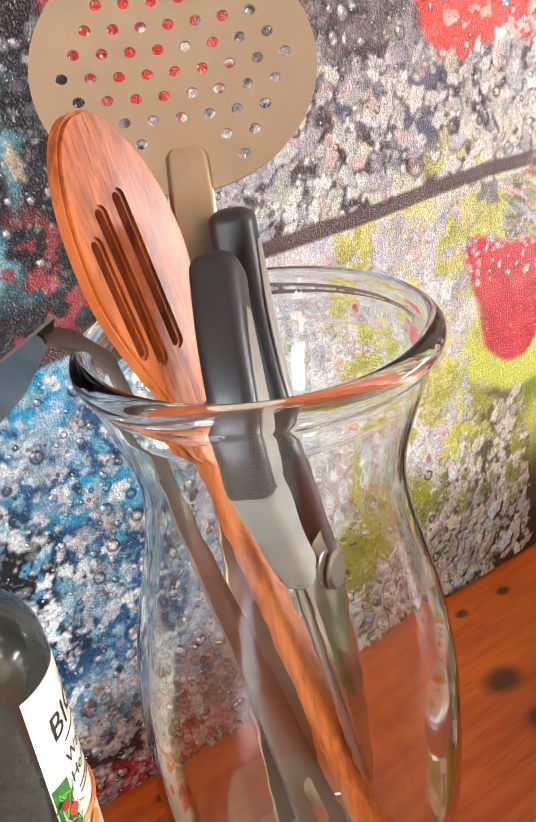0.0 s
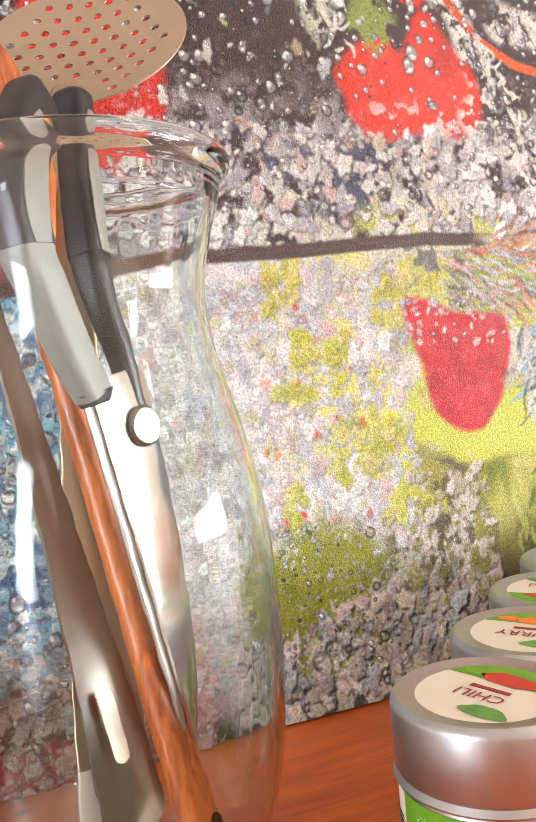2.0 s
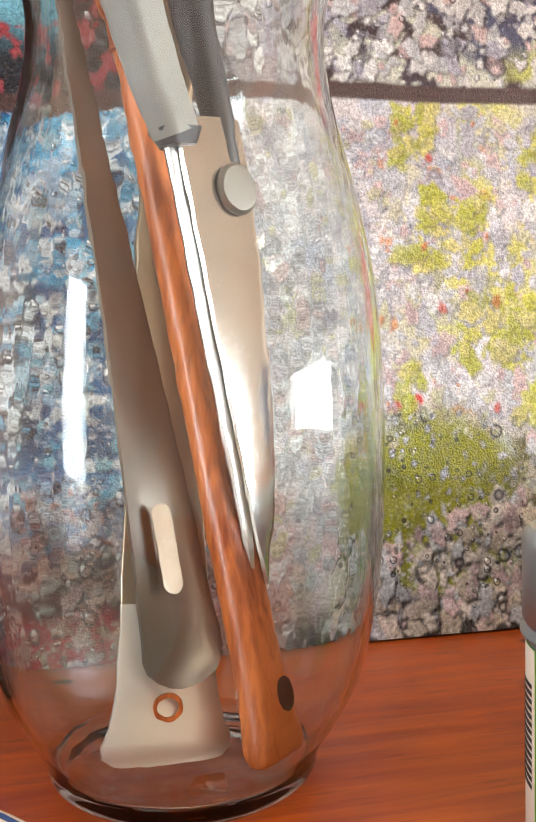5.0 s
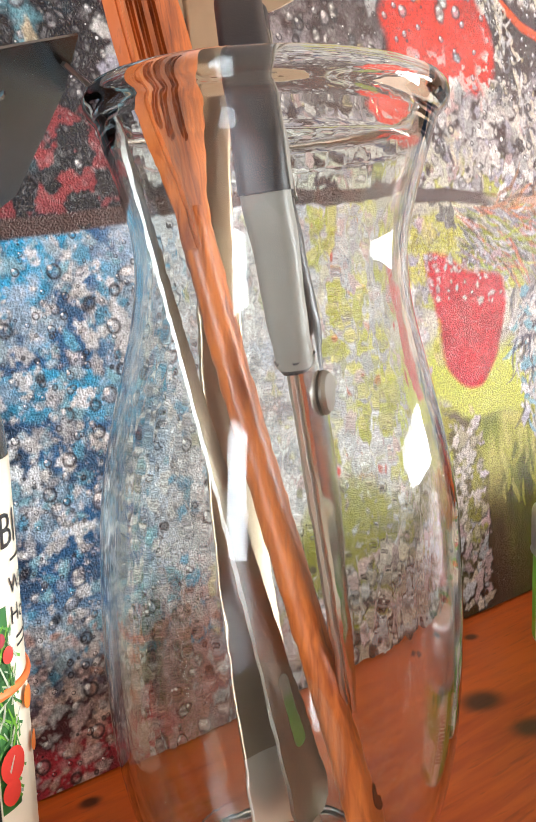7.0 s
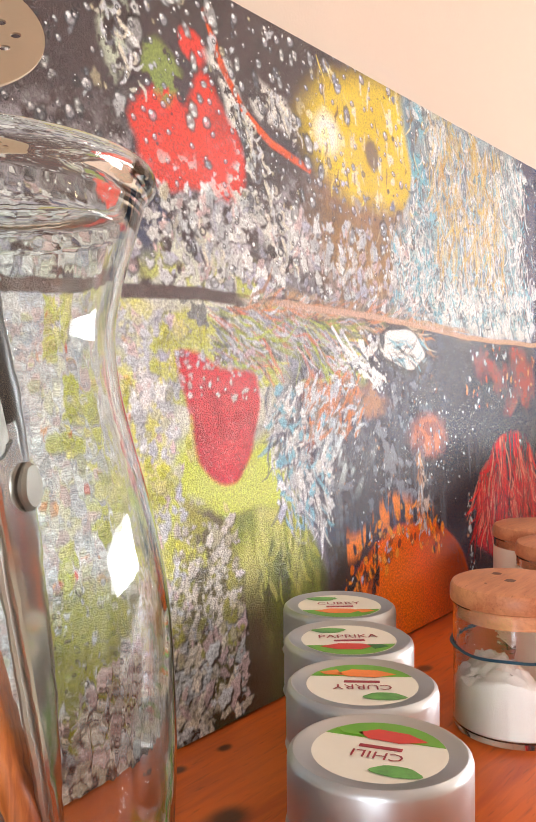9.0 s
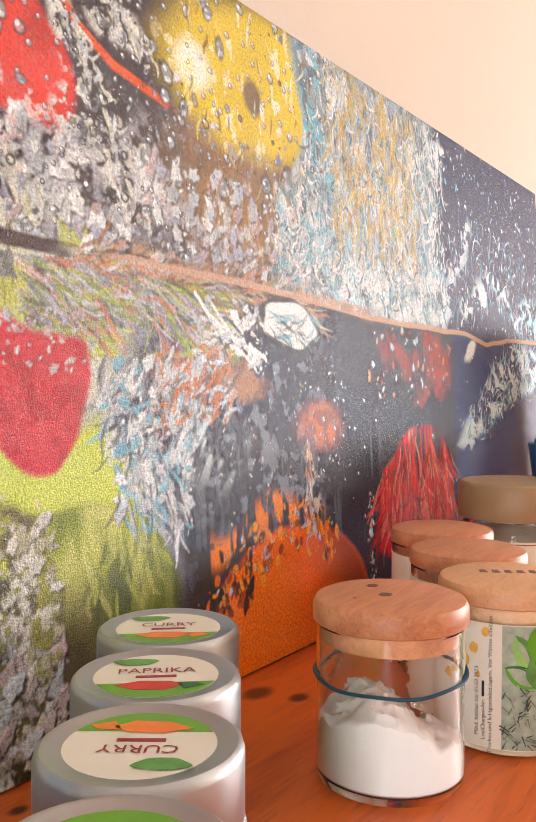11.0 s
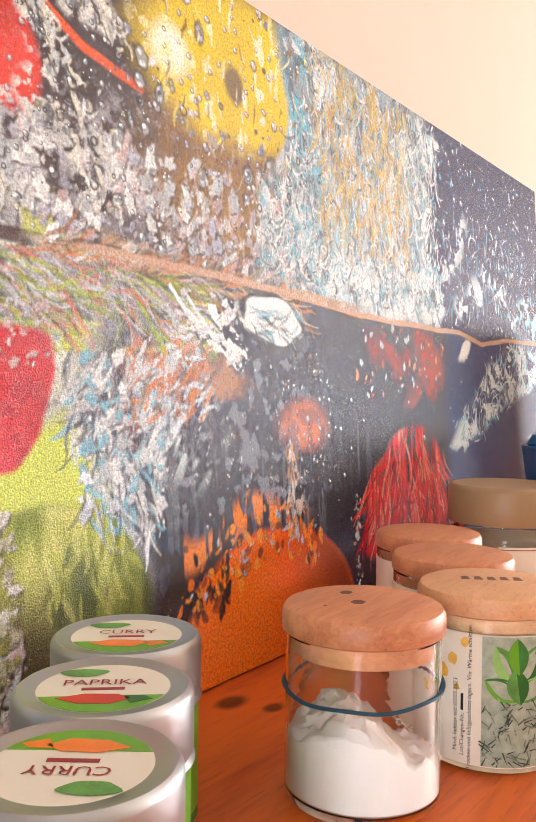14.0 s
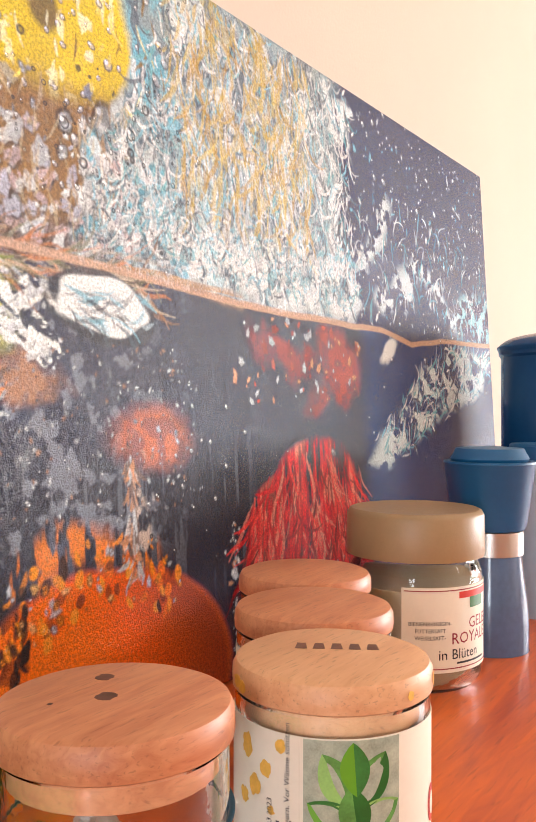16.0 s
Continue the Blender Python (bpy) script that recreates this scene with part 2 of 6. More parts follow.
def wood(name, dark, light, scale, along, rough=0.42, streak=14.0, coat=0.0, knots=()):
    """Long wood grain: soft early wood, dark pores and a broad drift of tone; along scales the grain's length."""
    m = bpy.data.materials.new(name)
    m.use_nodes = True
    n, l = m.node_tree.nodes, m.node_tree.links
    p = n["Principled BSDF"]
    p.inputs["Coat Weight"].default_value, p.inputs["Coat Roughness"].default_value = coat, 0.25
    co, mp = n.new("ShaderNodeTexCoord"), n.new("ShaderNodeMapping")
    mp.inputs["Scale"].default_value = along
    l.new(co.outputs["Object"], mp.inputs[0])
    broad, fine, pore = (n.new("ShaderNodeTexNoise") for _ in range(3))
    for t, s, d in ((broad, scale, 3), (fine, scale * streak, 6), (pore, scale * streak * 3, 2)):
        t.inputs["Scale"].default_value, t.inputs["Detail"].default_value = s, d
        t.inputs["Distortion"].default_value = 0.6
        l.new(mp.outputs[0], t.inputs[0])
    mix = n.new("ShaderNodeMath")
    mix.operation = "MULTIPLY_ADD"
    mix.inputs[1].default_value = 0.8
    l.new(fine.outputs[0], mix.inputs[0]), l.new(broad.outputs[0], mix.inputs[2])
    ramp = n.new("ShaderNodeValToRGB")
    ramp.color_ramp.elements[0].position, ramp.color_ramp.elements[0].color = 0.62, dark
    ramp.color_ramp.elements[1].position, ramp.color_ramp.elements[1].color = 1.12, light
    ramp.color_ramp.elements[1].position = 1.0
    l.new(mix.outputs[0], ramp.inputs[0])
    pr = n.new("ShaderNodeMapRange")
    pr.inputs[1].default_value, pr.inputs[2].default_value, pr.inputs[3].default_value, pr.inputs[4].default_value = 0.28, 0.40, 0.74, 1.0
    l.new(pore.outputs[0], pr.inputs[0])
    sc = n.new("ShaderNodeVectorMath")
    sc.operation = "SCALE"
    l.new(ramp.outputs[0], sc.inputs[0]), l.new(pr.outputs[0], sc.inputs["Scale"])
    last = sc.outputs[0]
    for kx, ky, kr in knots:
        d = n.new("ShaderNodeVectorMath")
        d.operation = "SUBTRACT"
        d.inputs[1].default_value = (kx, ky, 0)
        l.new(co.outputs["Object"], d.inputs[0])
        e = n.new("ShaderNodeVectorMath")
        e.operation = "MULTIPLY"
        e.inputs[1].default_value = (0.75, 1.1, 0)
        l.new(d.outputs[0], e.inputs[0])
        ln = n.new("ShaderNodeVectorMath")
        ln.operation = "LENGTH"
        l.new(e.outputs[0], ln.inputs[0])
        wob = n.new("ShaderNodeMath")
        wob.operation = "MULTIPLY_ADD"
        wob.inputs[1].default_value = -kr * 0.9
        l.new(broad.outputs[0], wob.inputs[0]), l.new(ln.outputs["Value"], wob.inputs[2])
        mr = n.new("ShaderNodeMapRange")
        mr.interpolation_type = "SMOOTHSTEP"
        mr.inputs[1].default_value, mr.inputs[2].default_value, mr.inputs[3].default_value, mr.inputs[4].default_value = 0.0, kr, 0.16, 1.0
        l.new(wob.outputs[0], mr.inputs[0])
        k = n.new("ShaderNodeVectorMath")
        k.operation = "SCALE"
        l.new(last, k.inputs[0]), l.new(mr.outputs[0], k.inputs["Scale"])
        last = k.outputs[0]
    l.new(last, p.inputs["Base Color"])
    bp = n.new("ShaderNodeBump")
    bp.inputs["Strength"].default_value, bp.inputs["Distance"].default_value = 0.25, 0.0006
    l.new(fine.outputs[0], bp.inputs["Height"]), l.new(bp.outputs[0], p.inputs["Normal"])
    rr = n.new("ShaderNodeMapRange")
    rr.inputs[3].default_value, rr.inputs[4].default_value = rough * 0.8, rough * 1.25
    l.new(fine.outputs[0], rr.inputs[0]), l.new(rr.outputs[0], p.inputs["Roughness"])
    return m


KNOTS = [(-0.090, -0.077, 0.011), (-0.093, -0.110, 0.010), (0.043, -0.058, 0.009), (-0.066, -0.018, 0.004), (-0.027, -0.020, 0.004),
         (-0.298, -0.015, 0.004), (0.168, -0.025, 0.009), (0.177, -0.053, 0.006), (0.45, -0.26, 0.008)]
M_TABLE = wood("orange_pine", srgb(172, 64, 14), srgb(216, 102, 32), 5, (0.35, 3.2, 3.2), 0.4, 9, 0.15, KNOTS)
M_SPOON = wood("oiled_beech", srgb(116, 46, 12), srgb(206, 112, 50), 16, (3, 3, 0.3), 0.38, 8, 0.1)
M_LID = wood("beech_lid", srgb(186, 112, 76), srgb(214, 146, 104), 10, (0.4, 3, 3), 0.45, 10)
M_LID_PALE = wood("pale_beech_lid", srgb(214, 156, 112), srgb(230, 178, 134), 10, (0.4, 3, 3), 0.45, 10)

# ---------------- the room ----------------
def wall_with_hole(name, lo, hi, axis, hole=None):
    """A wall slab; hole = (a0, a1, z0, z1) along the wall is cut through as four blocks round it."""
    bm = bmesh.new()
    a = 1 - axis
    def add(a0, a1, z0, z1):
        l2, h2 = list(lo), list(hi)
        l2[a], h2[a], l2[2], h2[2] = a0, a1, z0, z1
        b = box(l2, h2)
        me = bpy.data.meshes.new("tmp")
        b.to_mesh(me)
        b.free()
        bm.from_mesh(me)
        bpy.data.meshes.remove(me)
    if hole:
        a0, a1, z0, z1 = hole
        add(lo[a], a0, lo[2], hi[2]), add(a1, hi[a], lo[2], hi[2]), add(a0, a1, lo[2], z0), add(a0, a1, z1, hi[2])
    else:
        add(lo[a], hi[a], lo[2], hi[2])
    ob = link(name, bm, M_WALL, smooth=False)
    return tagged(ob, "cream painted plaster wall", "wall", kind="structure")


wall_with_hole("wall_north", (-2.1, 0.056, -0.75), (3.1, 0.18, 1.75), 1)
wall_with_hole("wall_east", (3.0, -3.32, -0.75), (3.1, 0.056, 1.75), 0, (-2.75, -0.85, 0.02, 0.52))
wall_with_hole("wall_west", (-2.1, -3.2, -0.75), (-2.0, 0.056, 1.75), 0, (-1.25, -0.75, -0.15, 0.85))
wall_with_hole("wall_south", (-2.1, -3.32, -0.75), (3.0, -3.2, 1.75), 1)
tagged(link("floor", box((-2.1, -3.32, -0.85), (3.1, 0.18, -0.75)), M_FLOOR, smooth=False), "brown wooden floor", "floor", kind="structure")
tagged(link("ceiling", box((-2.1, -3.32, 1.75), (3.1, 0.18, 1.85)), M_CEIL, smooth=False), "white painted ceiling", "ceiling", kind="structure")

M_FRAME = material("white_window_paint", srgb(235, 233, 228), 0.4, vary=0.03)


def window(name, lo, hi, axis, bars):
    """A white frame in a wall's opening: four sides and a few glazing bars."""
    w = thing(name, (0, 0, 0), "white painted wooden window", "window", kind="structure")
    a, d = 1 - axis, 0.03
    def rail(a0, a1, z0, z1, nm):
        l2, h2 = list(lo), list(hi)
        l2[a], h2[a], l2[2], h2[2] = a0, a1, z0, z1
        part(nm, box(l2, h2, 0.003), M_FRAME, w)
    rail(lo[a], lo[a] + d, lo[2], hi[2], "window_frame"), rail(hi[a] - d, hi[a], lo[2], hi[2], "window_frame")
    rail(lo[a] + d, hi[a] - d, lo[2], lo[2] + d, "window_frame"), rail(lo[a] + d, hi[a] - d, hi[2] - d, hi[2], "window_frame")
    for k in range(1, bars):
        c = lo[a] + (hi[a] - lo[a]) * k / bars
        rail(c - 0.02, c + 0.02, lo[2] + d, hi[2] - d, "glazing_bar")


window("window_1", (3.005, -2.75, 0.02), (3.045, -0.85, 0.52), 0, 1)
window("window_2", (-2.045, -1.25, -0.15), (-2.005, -0.75, 0.85), 0, 1)

table = thing("counter_top", (0, 0, 0), "orange-brown oiled pine counter top with dark knots", "counter")
for y0, y1 in ((-0.62, -0.3465), (-0.3455, 0.054)):
    part("plank", box((-1.5, y0, -0.035), (1.9, y1, 0.0), 0.0015), M_TABLE, table)
cab = thing("base_cabinet", (0, 0, -0.75), "plain cream base cabinet under the counter top", "cabinet")
part("body", box((-1.5, -0.56, 0.0), (1.9, 0.05, 0.714), 0.002), M_WALL, cab)

# ---------------- the printed canvas ----------------
PX0, PX1, PH = -0.537, 0.963, 0.5
NX, NZ = 1751, 585


def grid_noise(x, z, cell, seed):
    """Smooth value noise, 0 to 1, with lattice cells of the given size."""
    g = np.random.default_rng(seed).random((257, 257))
    u, v = x / cell + 71.3, z / cell + 37.7
    i, j = np.floor(u).astype(int), np.floor(v).astype(int)
    f, h = u - i, v - j
    f, h = f * f * (3 - 2 * f), h * h * (3 - 2 * h)
    i, j = i % 256, j % 256
    return (g[i, j] * (1 - f) + g[i + 1, j] * f) * (1 - h) + (g[i, j + 1] * (1 - f) + g[i + 1, j + 1] * f) * h


def fbm(x, z, cell, seed, octaves=4):
    s, w = 0, 0
    for k in range(octaves):
        s = s + grid_noise(x, z, cell / 2 ** k, seed + k) / 2 ** k
        w += 1 / 2 ** k
    return s / w


def worley(x, z, cell, seed):
    """Distance to the nearest of scattered points, in cells, and that point's own random number."""
    r = np.random.default_rng(seed)
    px, pz, pv = r.random((128, 128)), r.random((128, 128)), r.random((128, 128))
    u, v = x / cell + 53.0, z / cell + 29.0
    i, j = np.floor(u).astype(int), np.floor(v).astype(int)
    best, val = np.full(x.shape, 9.0), np.zeros(x.shape)
    for a in (-1, 0, 1):
        for b in (-1, 0, 1):
            p, q = (i + a) % 128, (j + b) % 128
            d = np.hypot(i + a + px[p, q] - u, j + b + pz[p, q] - v)
            near = d < best
            best, val = np.where(near, d, best), np.where(near, pv[p, q], val)
    return best, val


def step(e0, e1, v):
    t = np.clip((v - e0) / (e1 - e0 + 1e-9), 0, 1)
    return t * t * (3 - 2 * t)


def col(r, g, b):
    return np.array(srgb(r, g, b)[:3])


X, Z = np.meshgrid(np.linspace(PX0, PX1, NX), np.linspace(0, PH, NZ), indexing="ij")
wx = (fbm(X, Z, 0.05, 11) - 0.5) * 0.03
wz = (fbm(X, Z, 0.05, 23) - 0.5) * 0.03
A, B = X + wx, Z + wz
fine = fbm(X, Z, 0.010, 5, 4)
mid = fbm(X, Z, 0.030, 9, 5)
canvas = np.zeros((NX, NZ, 3)) + col(150, 150, 158)
foam_mask = np.zeros((NX, NZ))
bubble_mask = np.zeros((NX, NZ))
flow_mask = np.zeros((NX, NZ))


def paint(mask, colour):
    global canvas
    canvas = canvas * (1 - mask[..., None]) + np.asarray(colour) * mask[..., None]


def area(x0, x1, z0, z1, soft=0.015, x=None, z=None):
    x, z = (A if x is None else x), (B if z is None else z)
    return step(x0 - soft, x0 + soft, x) * (1 - step(x1 - soft, x1 + soft, x)) * step(z0 - soft, z0 + soft, z) * (1 - step(z1 - soft, z1 + soft, z))


def oval(cx, cz, rx, rz, soft=0.1, tilt=0.0, wob=0.3):
    c, s = math.cos(radians(tilt)), math.sin(radians(tilt))
    dx, dz = X + wx * wob - cx, Z + wz * wob - cz
    d = np.hypot((dx * c + dz * s) / rx, (-dx * s + dz * c) / rz)
    return 1 - step(1 - soft, 1 + soft, d)


def polygon(points, soft=0.002, wob=0.15):
    """A filled outline with a soft edge."""
    x, z = X + wx * wob, Z + wz * wob
    inside, dist = np.zeros(x.shape, bool), np.full(x.shape, 9.0)
    for (x0, z0), (x1, z1) in zip(points, points[1:] + points[:1]):
        cross = ((z0 > z) != (z1 > z)) & (x < (x1 - x0) * (z - z0) / (z1 - z0 + 1e-12) + x0)
        inside ^= cross
        t = np.clip(((x - x0) * (x1 - x0) + (z - z0) * (z1 - z0)) / ((x1 - x0) ** 2 + (z1 - z0) ** 2), 0, 1)
        dist = np.minimum(dist, np.hypot(x - x0 - t * (x1 - x0), z - z0 - t * (z1 - z0)))
    return step(-soft, soft, np.where(inside, dist, -dist))


def stroke(points, width, soft=0.0012, wob=0.1):
    x, z = X + wx * wob, Z + wz * wob
    dist = np.full(x.shape, 9.0)
    for (x0, z0), (x1, z1) in zip(points, points[1:]):
        t = np.clip(((x - x0) * (x1 - x0) + (z - z0) * (z1 - z0)) / ((x1 - x0) ** 2 + (z1 - z0) ** 2), 0, 1)
        dist = np.minimum(dist, np.hypot(x - x0 - t * (x1 - x0), z - z0 - t * (z1 - z0)))
    return 1 - step(width - soft, width + soft, dist)


LINE = [(-0.54, 0.245), (-0.317, 0.259), (-0.278, 0.263), (-0.172, 0.279), (-0.104, 0.281), (-0.006, 0.287), (0.05, 0.286), (0.2, 0.286), (0.41, 0.274), (0.65, 0.272),
        (0.72, 0.262), (0.80, 0.272), (0.963, 0.276)]
line_z = np.interp(X, [p[0] for p in LINE], [p[1] for p in LINE])
above = step(-0.003, 0.003, Z - line_z)
below = 1 - above
speck = step(0.52, 0.60, fine)
drips = fbm(X * 2.6, Z * 0.5, 0.02, 31, 3)
drip = step(0.53, 0.62, drips)

# above the water: dark plum ground, splashes, navy at the right
paint(above, col(60, 44, 48) * (0.75 + 0.5 * mid[..., None]))
paint(above * (1 - step(-0.30, -0.16, A)), col(24, 28, 38))
paint(above * step(0.52, 0.60, A), col(24, 46, 92) * (0.85 + 0.3 * mid[..., None]))
paint(above * area(-0.60, -0.28, 0.30, 0.37, 0.02) * step(0.45, 0.6, mid), col(120, 190, 210))
paint(above * area(-0.6, -0.25, 0.26, 0.32, 0.02) * speck, col(150, 60, 66))
splash = above * area(-0.22, 0.32, 0.28, 0.375, 0.03) * (0.35 + 0.65 * step(0.40, 0.56, mid))
paint(splash * step(0.38, 0.62, fine), col(196, 194, 202))
paint(above * area(-0.17, 0.02, 0.285, 0.325, 0.012) * step(0.4, 0.55, fine), col(206, 212, 196))
paint(above * area(-0.06, 0.06, 0.288, 0.312, 0.008) * step(0.42, 0.5, mid), col(190, 196, 110))
paint(above * area(-0.16, 0.0, 0.30, 0.36, 0.02) * step(0.52, 0.6, mid), col(70, 76, 104))
foam_mask += 0.65 * above * area(-0.30, 0.33, 0.28, 0.40, 0.04)
bubble_mask += above * area(-0.32, 0.36, 0.31, 0.52, 0.03) * 0.55
# pepper
PEPPER = [(-0.062, 0.392), (-0.040, 0.417), (-0.022, 0.422), (-0.010, 0.414), (0.004, 0.440), (0.022, 0.418), (0.046, 0.396), (0.052, 0.366), (0.020, 0.356), (-0.004, 0.360), (-0.034, 0.352), (-0.052, 0.372)]
red = polygon([tuple(p) for p in smooth_profile(PEPPER + PEPPER[:1], 3)[:-1]], 0.004, 0.7)
paint(oval(-0.212, 0.392, 0.040, 0.050, 0.12, 10, 0.6), col(214, 44, 34) * (0.85 + 0.3 * mid[..., None]))
paint(red, col(226, 54, 38) * (0.85 + 0.3 * mid[..., None]))
paint(red * step(0.66, 0.70, fine) * (1 - step(0.365, 0.385, Z)), col(236, 190, 186))
paint(red * step(0.5, 0.75, fbm(X, Z, 0.04, 171, 2)) * 0.6, col(164, 30, 24))
paint(oval(0.004, 0.455, 0.012, 0.010, 0.25, 30, 1.4), col(226, 58, 46))
paint(oval(-0.034, 0.431, 0.017, 0.014, 0.35, 40, 1.4) * step(0.34, 0.46, fine), col(128, 146, 72))
paint(polygon([(-0.085, 0.44), (-0.065, 0.465), (-0.05, 0.44), (-0.07, 0.405)], 0.004, 0.9) * step(0.42, 0.5, fine), col(190, 200, 180))
for pts in ([(0.026, 0.45), (0.040, 0.42), (0.055, 0.39)], [(0.05, 0.375), (0.075, 0.345), (0.09, 0.315)], [(0.07, 0.44), (0.10, 0.435), (0.115, 0.42)]):
    paint(stroke(pts, 0.011, 0.005, 0.9) * step(0.44, 0.50, fine), col(222, 220, 214))
    foam_mask += stroke(pts, 0.013, 0.005, 0.9) * 0.9
paint(stroke([(0.016, 0.482), (0.031, 0.448), (0.052, 0.423), (0.083, 0.407), (0.131, 0.396)], 0.0032), col(222, 86, 40))
# lemon and the brown glow under it
paint(oval(0.215, 0.355, 0.085, 0.058, 0.35), col(134, 100, 62) * (0.8 + 0.4 * mid[..., None]))
lemon = oval(0.238, 0.441, 0.108, 0.058, 0.24, 6, 0.6)
paint(lemon, col(222, 194, 40) * (0.82 + 0.36 * mid[..., None]))
paint(oval(0.162, 0.432, 0.018, 0.017, 0.5), col(255, 250, 226))
paint(oval(0.232, 0.428, 0.011, 0.014, 0.3, 20), col(120, 100, 50))
paint(lemon * drip * step(0.56, 0.64, fine), col(244, 232, 170))
# column of falling water
column = above * area(0.305, 0.572, 0.27, 0.52, 0.012, X + wx * 1.6)
CX, CZ = X + wx * 2.2 + (fine - 0.5) * 0.006, Z + wz * 2.0
lacy = fbm(CX * 2.0, CZ * 0.7, 0.022, 77, 4)
column = np.clip(column + above * polygon([(0.345, 0.50), (0.286, 0.391), (0.251, 0.300), (0.251, 0.28), (0.36, 0.27), (0.36, 0.50)], 0.006, 1.2), 0, 1)
paint(column, col(140, 164, 174) * (0.75 + 0.45 * lacy[..., None]))
paint(column * area(0.36, 0.52, 0.34, 0.52, 0.04) * step(0.44, 0.60, fbm(CX * 1.6, CZ * 0.4, 0.03, 79, 3)) * 0.9, col(196, 170, 76))
paint(column * (1 - step(0.33, 0.40, A)) * step(0.40, 0.55, mid) * 0.9, col(104, 180, 206))
paint(column * step(0.57, 0.63, lacy) * 0.8, col(222, 230, 230))
paint(column * area(0.33, 0.56, 0.28, 0.36, 0.04) * step(0.48, 0.60, fbm(CX, CZ, 0.02, 83, 3)) * 0.8, col(128, 190, 206))
paint(column * step(0.57, 0.62, fbm(CX * 2.4, CZ * 0.8, 0.016, 87, 4)) * 0.85, col(84, 98, 112))
paint(above * area(0.33, 0.60, 0.28, 0.33, 0.02) * step(0.46, 0.54, fine), col(226, 230, 228))
paint(above * area(0.555, 0.60, 0.29, 0.49, 0.008, X + wx * 3) * step(0.44, 0.54, lacy), col(220, 230, 234))
flow_mask += column
foam_mask += column * 0.25 + 0.5 * above * area(0.33, 0.60, 0.28, 0.33, 0.02)
for pts in ([(0.60, 0.30), (0.65, 0.36), (0.67, 0.40)], [(0.66, 0.30), (0.74, 0.36), (0.82, 0.31)], [(0.70, 0.31), (0.72, 0.33)], [(0.84, 0.30), (0.90, 0.33), (0.95, 0.29)]):
    paint(above * stroke(pts, 0.012, 0.01, 1.2) * step(0.48, 0.56, fine), col(196, 208, 216))
bubble_mask += above * step(0.60, 0.64, A) * 0.15
paint(above * area(0.86, 0.99, 0.27, 0.33, 0.02) * step(0.48, 0.56, fine), col(150, 196, 206))

# under the water, left: blue and white bubbles over black
left = below * (1 - step(-0.235, -0.185, A))
paint(left, col(156, 188, 216) * (0.8 + 0.4 * mid[..., None]))
paint(left * step(0.13, 0.19, B) * step(0.32, 0.46, mid), col(46, 158, 206))
paint(left * step(0.40, 0.48, fbm(X, Z, 0.018, 41, 3)) * (1 - step(-0.27, -0.22, A)) * step(0.06, 0.1, B), col(38, 96, 146))
paint(below * area(-0.60, -0.315, 0.095, 0.19, 0.016), col(14, 20, 32))
paint(left * step(0.58, 0.66, fine), col(226, 234, 240))
paint(left * (1 - step(0.035, 0.085, B)), col(74, 40, 48) * (0.7 + 0.6 * mid[..., None]))
paint(left * (1 - step(0.035, 0.09, B)) * step(0.55, 0.62, fine), col(206, 186, 176))
paint(left * (1 - step(0.008, 0.022, B)), col(170, 52, 68))
foam_mask += left
bubble_mask += left * 0.9
# pale foam in the middle left
mid_l = below * area(-0.235, -0.03, -0.05, 0.30, 0.035)
paint(mid_l, col(218, 216, 218) * (0.8 + 0.5 * mid[..., None]))
paint(mid_l * (1 - step(-0.21, -0.15, A)) * (1 - step(0.02, 0.10, B)), col(150, 110, 112))
paint(mid_l * step(0.40, 0.56, fbm(X * 1.3, Z * 0.7, 0.03, 51, 3)) * step(-0.135, -0.08, A) * step(0.11, 0.15, B) * 0.9, col(212, 212, 92))
paint(mid_l * step(0.50, 0.66, fbm(X, Z, 0.03, 61, 3)) * step(0.12, 0.2, B) * 0.7, col(160, 174, 196))
paint(mid_l * step(0.62, 0.70, fine) * step(0.1, 0.13, B) * 0.5, col(112, 118, 130))
paint(mid_l * step(0.72, 0.78, fbm(X, Z, 0.014, 71, 3)) * area(-0.14, -0.05, 0.12, 0.25, 0.01) * 0.8, col(216, 146, 84) * 1.0)
foam_mask += mid_l * 0.42
flow_mask += mid_l * 0.25
lime = below * oval(-0.105, 0.068, 0.052, 0.05, 0.2, 25, 0.8)
paint(lime, col(146, 146, 36) * (0.75 + 0.5 * mid[..., None]))
paint(stroke([(-0.137, 0.119), (-0.122, 0.116), (-0.117, 0.122)], 0.003, 0.001, 0.4), col(222, 66, 66))
bubble_mask += lime * 1.1
foam_mask *= 1 - 0.9 * lime
low_foam = below * area(-0.16, 0.0, -0.05, 0.052, 0.016, X + wx * 1.5, Z - (X + 0.16) * 0.32 + wz * 1.2)
paint(low_foam, col(120, 108, 92) * (0.7 + 0.6 * mid[..., None]))
paint(below * area(-0.2, 0.02, -0.05, 0.016, 0.008) * (1 - 0.6 * speck), col(48, 38, 34))
paint(below * area(-0.09, 0.01, -0.05, 0.075, 0.012) * step(0.48, 0.56, mid), col(70, 84, 50))
paint(low_foam * step(0.53, 0.60, fine), col(226, 214, 204))
foam_mask += low_foam
